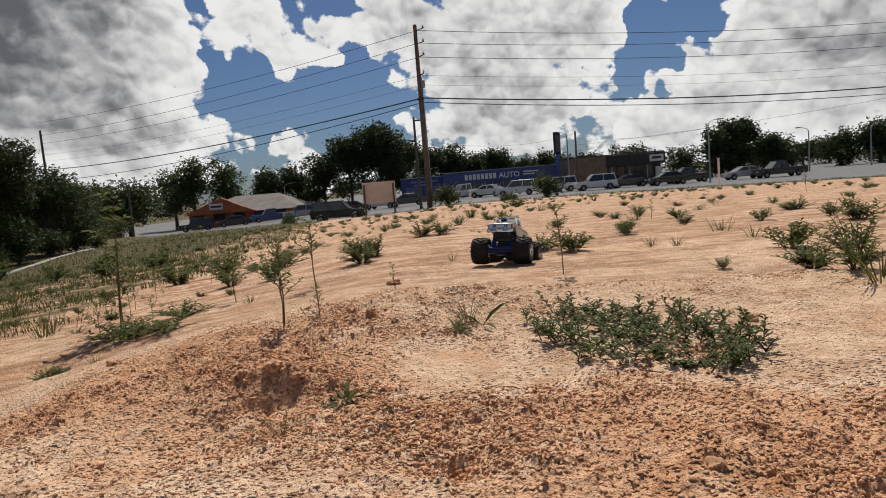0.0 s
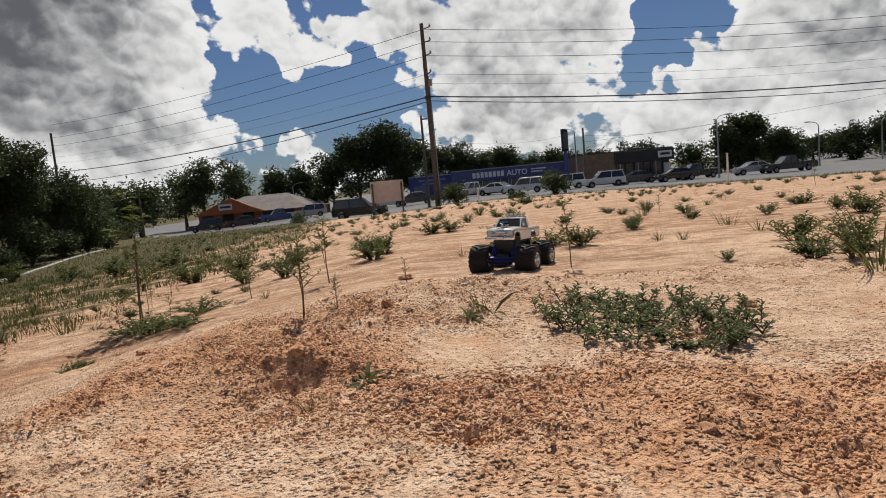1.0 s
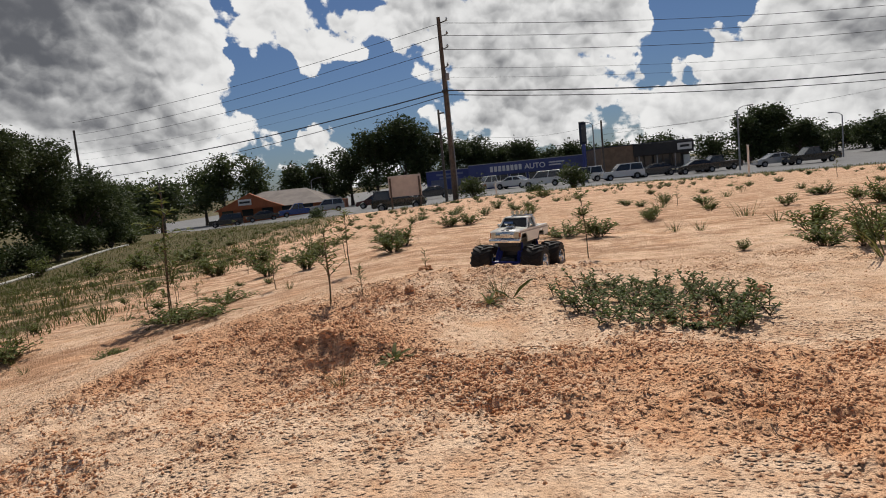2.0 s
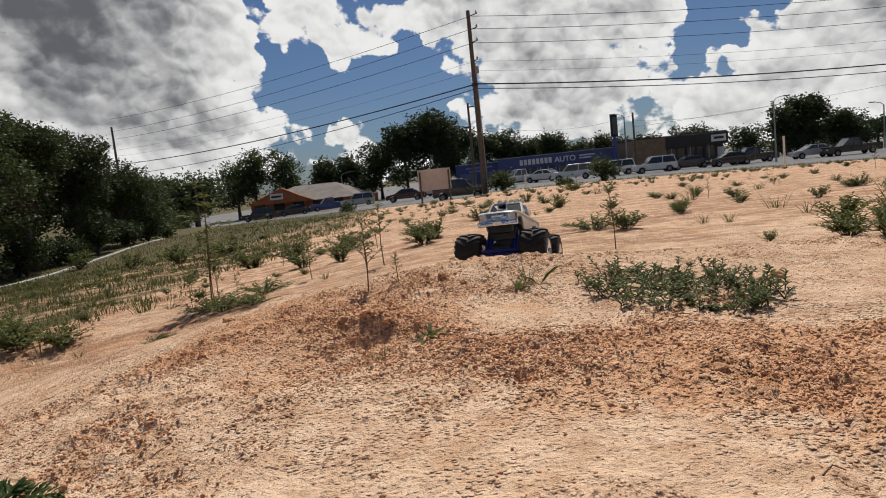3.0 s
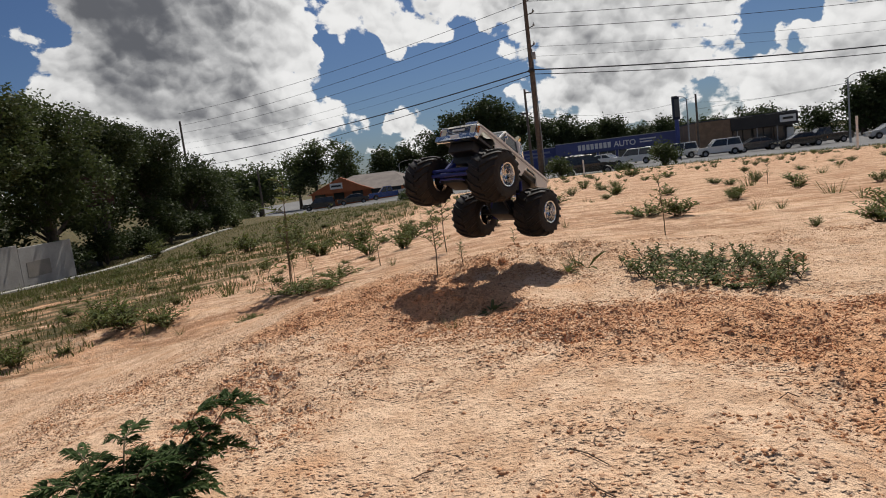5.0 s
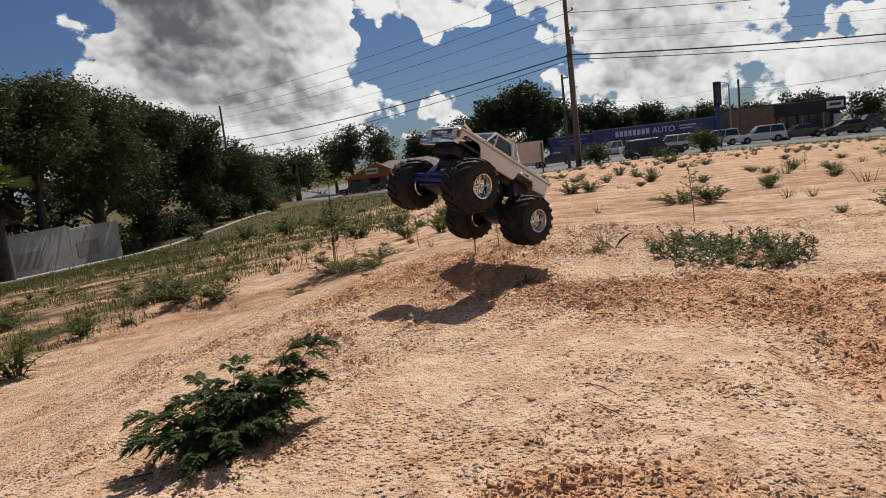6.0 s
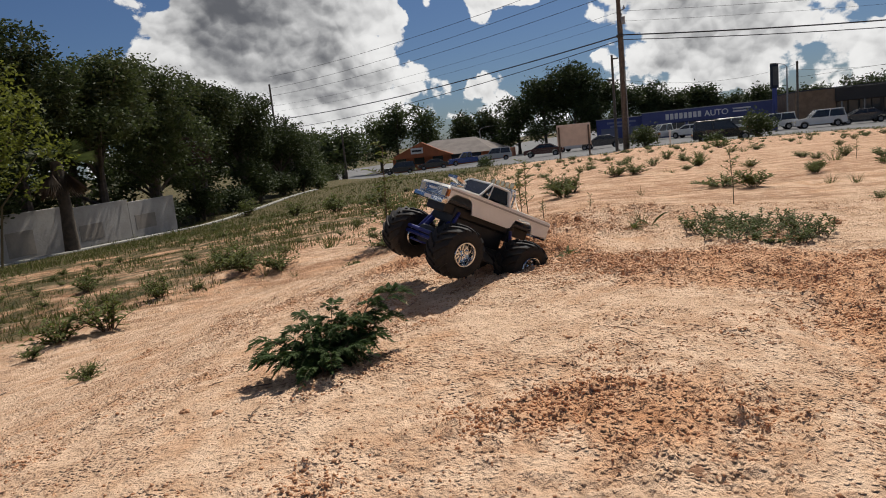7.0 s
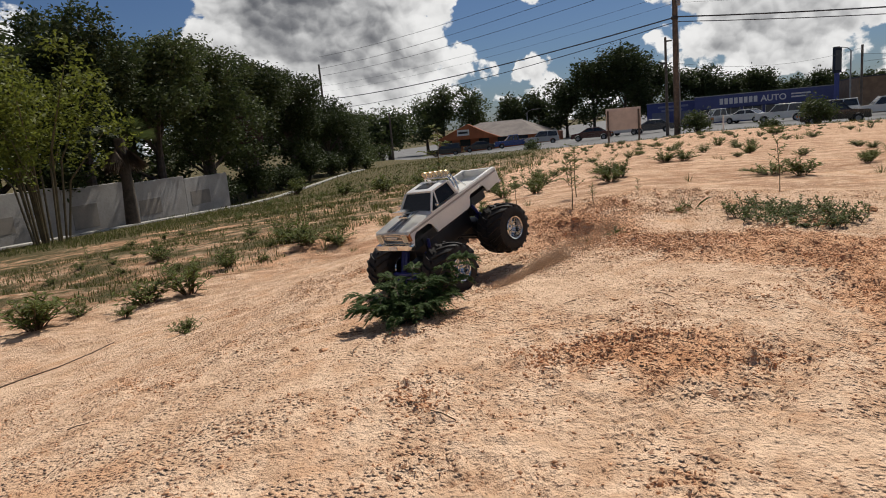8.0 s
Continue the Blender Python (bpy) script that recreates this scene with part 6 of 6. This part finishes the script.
def scatter_clods(seed, cnt, lo, hi, shape, tri, mid, mat, name, label):
    rng = np.random.default_rng(seed)
    x = rng.uniform(-1.75, 1.35, cnt * 6)
    y = rng.uniform(-0.95, 2.7, cnt * 6)
    clay, grass = soil_masks(x, y)
    crumb = smooth01(0.25 + clay * 0.9 + 0.8 * waves(x, y, 4.0, 21))
    w = 0.03 + 0.75 * crumb ** 2 * (0.25 + 0.75 * smooth01(waves(x, y, 9.0, 22, 3) * 2.6 + 0.25)) + 0.6 * bell(x, y, -0.1, 0.99, 0.35, 0.14) + 0.5 * bell(x, y, -0.36, 1.31, 0.16, 0.08)
    keep = rng.uniform(0, 1.2, len(x)) < (w if mid < 0.0025 else w ** 2)
    x, y, w = x[keep][:cnt], y[keep][:cnt], w[keep][:cnt]
    n = len(x)
    r = np.clip(mid * np.exp(rng.normal(0, 0.45, n)) * (0.7 + 0.5 * np.clip(w, 0, 1)), lo, hi)
    k = len(shape)
    a = rng.uniform(0, 6.283, n)
    v = shape[None] * (1 + rng.uniform(-0.55, 0.45, (n, k, 1))) * np.stack([rng.uniform(0.8, 1.5, n), np.ones(n), rng.uniform(0.6, 1.0, n)], 1)[:, None]
    c, s = np.cos(a)[:, None], np.sin(a)[:, None]
    v = np.stack([v[..., 0] * c - v[..., 1] * s, v[..., 0] * s + v[..., 1] * c, v[..., 2]], -1) * r[:, None, None]
    v = v + np.stack([x, y, height(x, y) + relief(x, y) + r * 0.15], 1)[:, None]
    idx = (tri[None] + k * np.arange(n)[:, None, None]).reshape(-1).astype(np.int32)
    me = bpy.data.meshes.new(name)
    me.vertices.add(n * k)
    me.vertices.foreach_set("co", v.reshape(-1))
    me.loops.add(len(idx))
    me.loops.foreach_set("vertex_index", idx)
    me.polygons.add(len(idx) // 3)
    me.polygons.foreach_set("loop_start", np.arange(0, len(idx), 3))
    me.update(calc_edges=True)
    me.materials.append(mat)
    tagged(new(name, me), label, "soil", kind="stuff")


GOLD = (1 + 5 ** 0.5) / 2
ICO = np.array([(-1, GOLD, 0), (1, GOLD, 0), (-1, -GOLD, 0), (1, -GOLD, 0), (0, -1, GOLD), (0, 1, GOLD), (0, -1, -GOLD), (0, 1, -GOLD), (GOLD, 0, -1), (GOLD, 0, 1), (-GOLD, 0, -1), (-GOLD, 0, 1)]) / 1.9
ICO_TRI = np.array([(0, 11, 5), (0, 5, 1), (0, 1, 7), (0, 7, 10), (0, 10, 11), (1, 5, 9), (5, 11, 4), (11, 10, 2), (10, 7, 6), (7, 1, 8), (3, 9, 4), (3, 4, 2), (3, 2, 6), (3, 6, 8), (3, 8, 9), (4, 9, 5), (2, 4, 11), (6, 2, 10), (8, 6, 7), (9, 8, 1)])
OCTA = np.array([(1, 0, 0), (-1, 0, 0), (0, 1, 0), (0, -1, 0), (0, 0, 1), (0, 0, -1)], float)
OCTA_TRI = np.array([(0, 2, 4), (2, 1, 4), (1, 3, 4), (3, 0, 4), (2, 0, 5), (1, 2, 5), (3, 1, 5), (0, 3, 5)])
scatter_clods(6, 120000, 0.0010, 0.0042, OCTA, OCTA_TRI, 0.0020, CLOD, "crumbs", "loose crumbs of dry orange soil")
scatter_clods(7, 9000, 0.0018, 0.0062, ICO, ICO_TRI, 0.0027, CLOD, "clods", "loose clods of dry orange soil")


def stone(x, y, r, seed, name="clod", label="lump of dry brown soil", mat=None):
    rng = random.Random(seed)
    bm = bmesh.new()
    bmesh.ops.create_icosphere(bm, subdivisions=3, radius=r)
    for v in bm.verts:
        k = 1 + 0.55 * noise.noise(v.co * (1.6 / r) + Vector((seed, 0, 0))) + 0.35 * noise.noise(v.co * (4.5 / r) + Vector((0, seed, 0)))
        v.co = Vector((v.co.x * k * 1.25, v.co.y * k, v.co.z * k * 0.7))
    tagged(part(name, bm, mat or CLOD, smooth=True, m=pose(x, y, gz(x, y) + float(relief(x, y)) + r * 0.2, 0, 0, rng.uniform(0, 360))), label, "soil lump", "soil lumps")


for i, (x, y, r) in enumerate([(-0.42, 1.286, 0.013), (-0.36, 1.292, 0.016), (-0.31, 1.272, 0.012), (0.31, 0.784, 0.012), (0.69, 1.513, 0.016), (-0.93, 1.76, 0.014), (-0.22, 1.788, 0.013), (-0.28, 1.829, 0.012), (0.13, 1.897, 0.010), (-0.30, 3.438, 0.03), (-0.69, -0.10, 0.007), (-0.78, -0.08, 0.008)]):
    stone(x, y, r, i)


def twig(points, r, label="thin dry twig lying on the sand"):
    tagged(part("twig", tubed([(x, y, gz(x, y) + float(relief(x, y)) + r * 0.8 + dz) for x, y, dz in points], [r * (1 - 0.5 * i / len(points)) for i in range(len(points))], 5), material("twig_bark", (0.12, 0.075, 0.045), 0.9, vary=0.3, scale=40)), label, "twig", "twigs")


twig([(-2.30, 0.14, 0), (-2.27, 0.28, 0.004), (-2.24, 0.42, 0.002), (-2.22, 0.56, 0.006), (-2.20, 0.66, 0.01)], 0.0032, "long dry stick lying on the sand")
rng = random.Random(15)
for i in range(34):
    x, y = rng.uniform(-1.3, 0.7), rng.uniform(-0.7, 1.65)
    a, ln = rng.uniform(0, 6.28), rng.uniform(0.02, 0.07)
    b = a + rng.uniform(-0.7, 0.7)
    twig([(x, y, 0), (x + math.cos(a) * ln * 0.5, y + math.sin(a) * ln * 0.5, 0.002), (x + math.cos(a) * ln * 0.5 + math.cos(b) * ln * 0.5, y + math.sin(a) * ln * 0.5 + math.sin(b) * ln * 0.5, 0.001)], 0.0011)


# ---- sand thrown up by the wheels ----
def spray(seed, cx, cy, along, wide, high, cnt, label):
    rng = np.random.default_rng(seed)
    f = rng.uniform(0, 1, cnt)
    x = cx + f * along[0] + rng.normal(0, wide, cnt)
    y = cy + f * along[1] + rng.normal(0, wide, cnt)
    z = height(x, y) + relief(x, y) + 0.004 + np.abs(rng.normal(0, 1, cnt)) * high * (0.35 + 0.65 * f)
    r = rng.uniform(0.0007, 0.0017, cnt)
    v = OCTA[None] * (1 + rng.uniform(-0.3, 0.3, (cnt, 6, 1))) * r[:, None, None] + np.stack([x, y, z], 1)[:, None]
    tri = (OCTA_TRI[None] + 6 * np.arange(cnt)[:, None, None]).reshape(-1, 3)
    me = mesh_from("sand_spray", v.reshape(-1, 3), [tuple(int(q) for q in t) for t in tri], material("flying_sand", (0.56, 0.40, 0.27), 0.95, vary=0.2, scale=60, spec=0.1))
    return tagged(new("sand_spray", me), label, "sand", kind="stuff")


SPRAY = [(spray(51, -0.47, 0.45, (0.13, 0.33), 0.016, 0.020, 6000, "low trail of sand thrown back by a wheel"), 0.02, 0.01, 0.0),
         (spray(52, -0.38, 0.57, (0.17, 0.66), 0.030, 0.045, 4500, "puff of sand thrown up behind a wheel"), 0.03, 0.03, 0.012)]
motions()
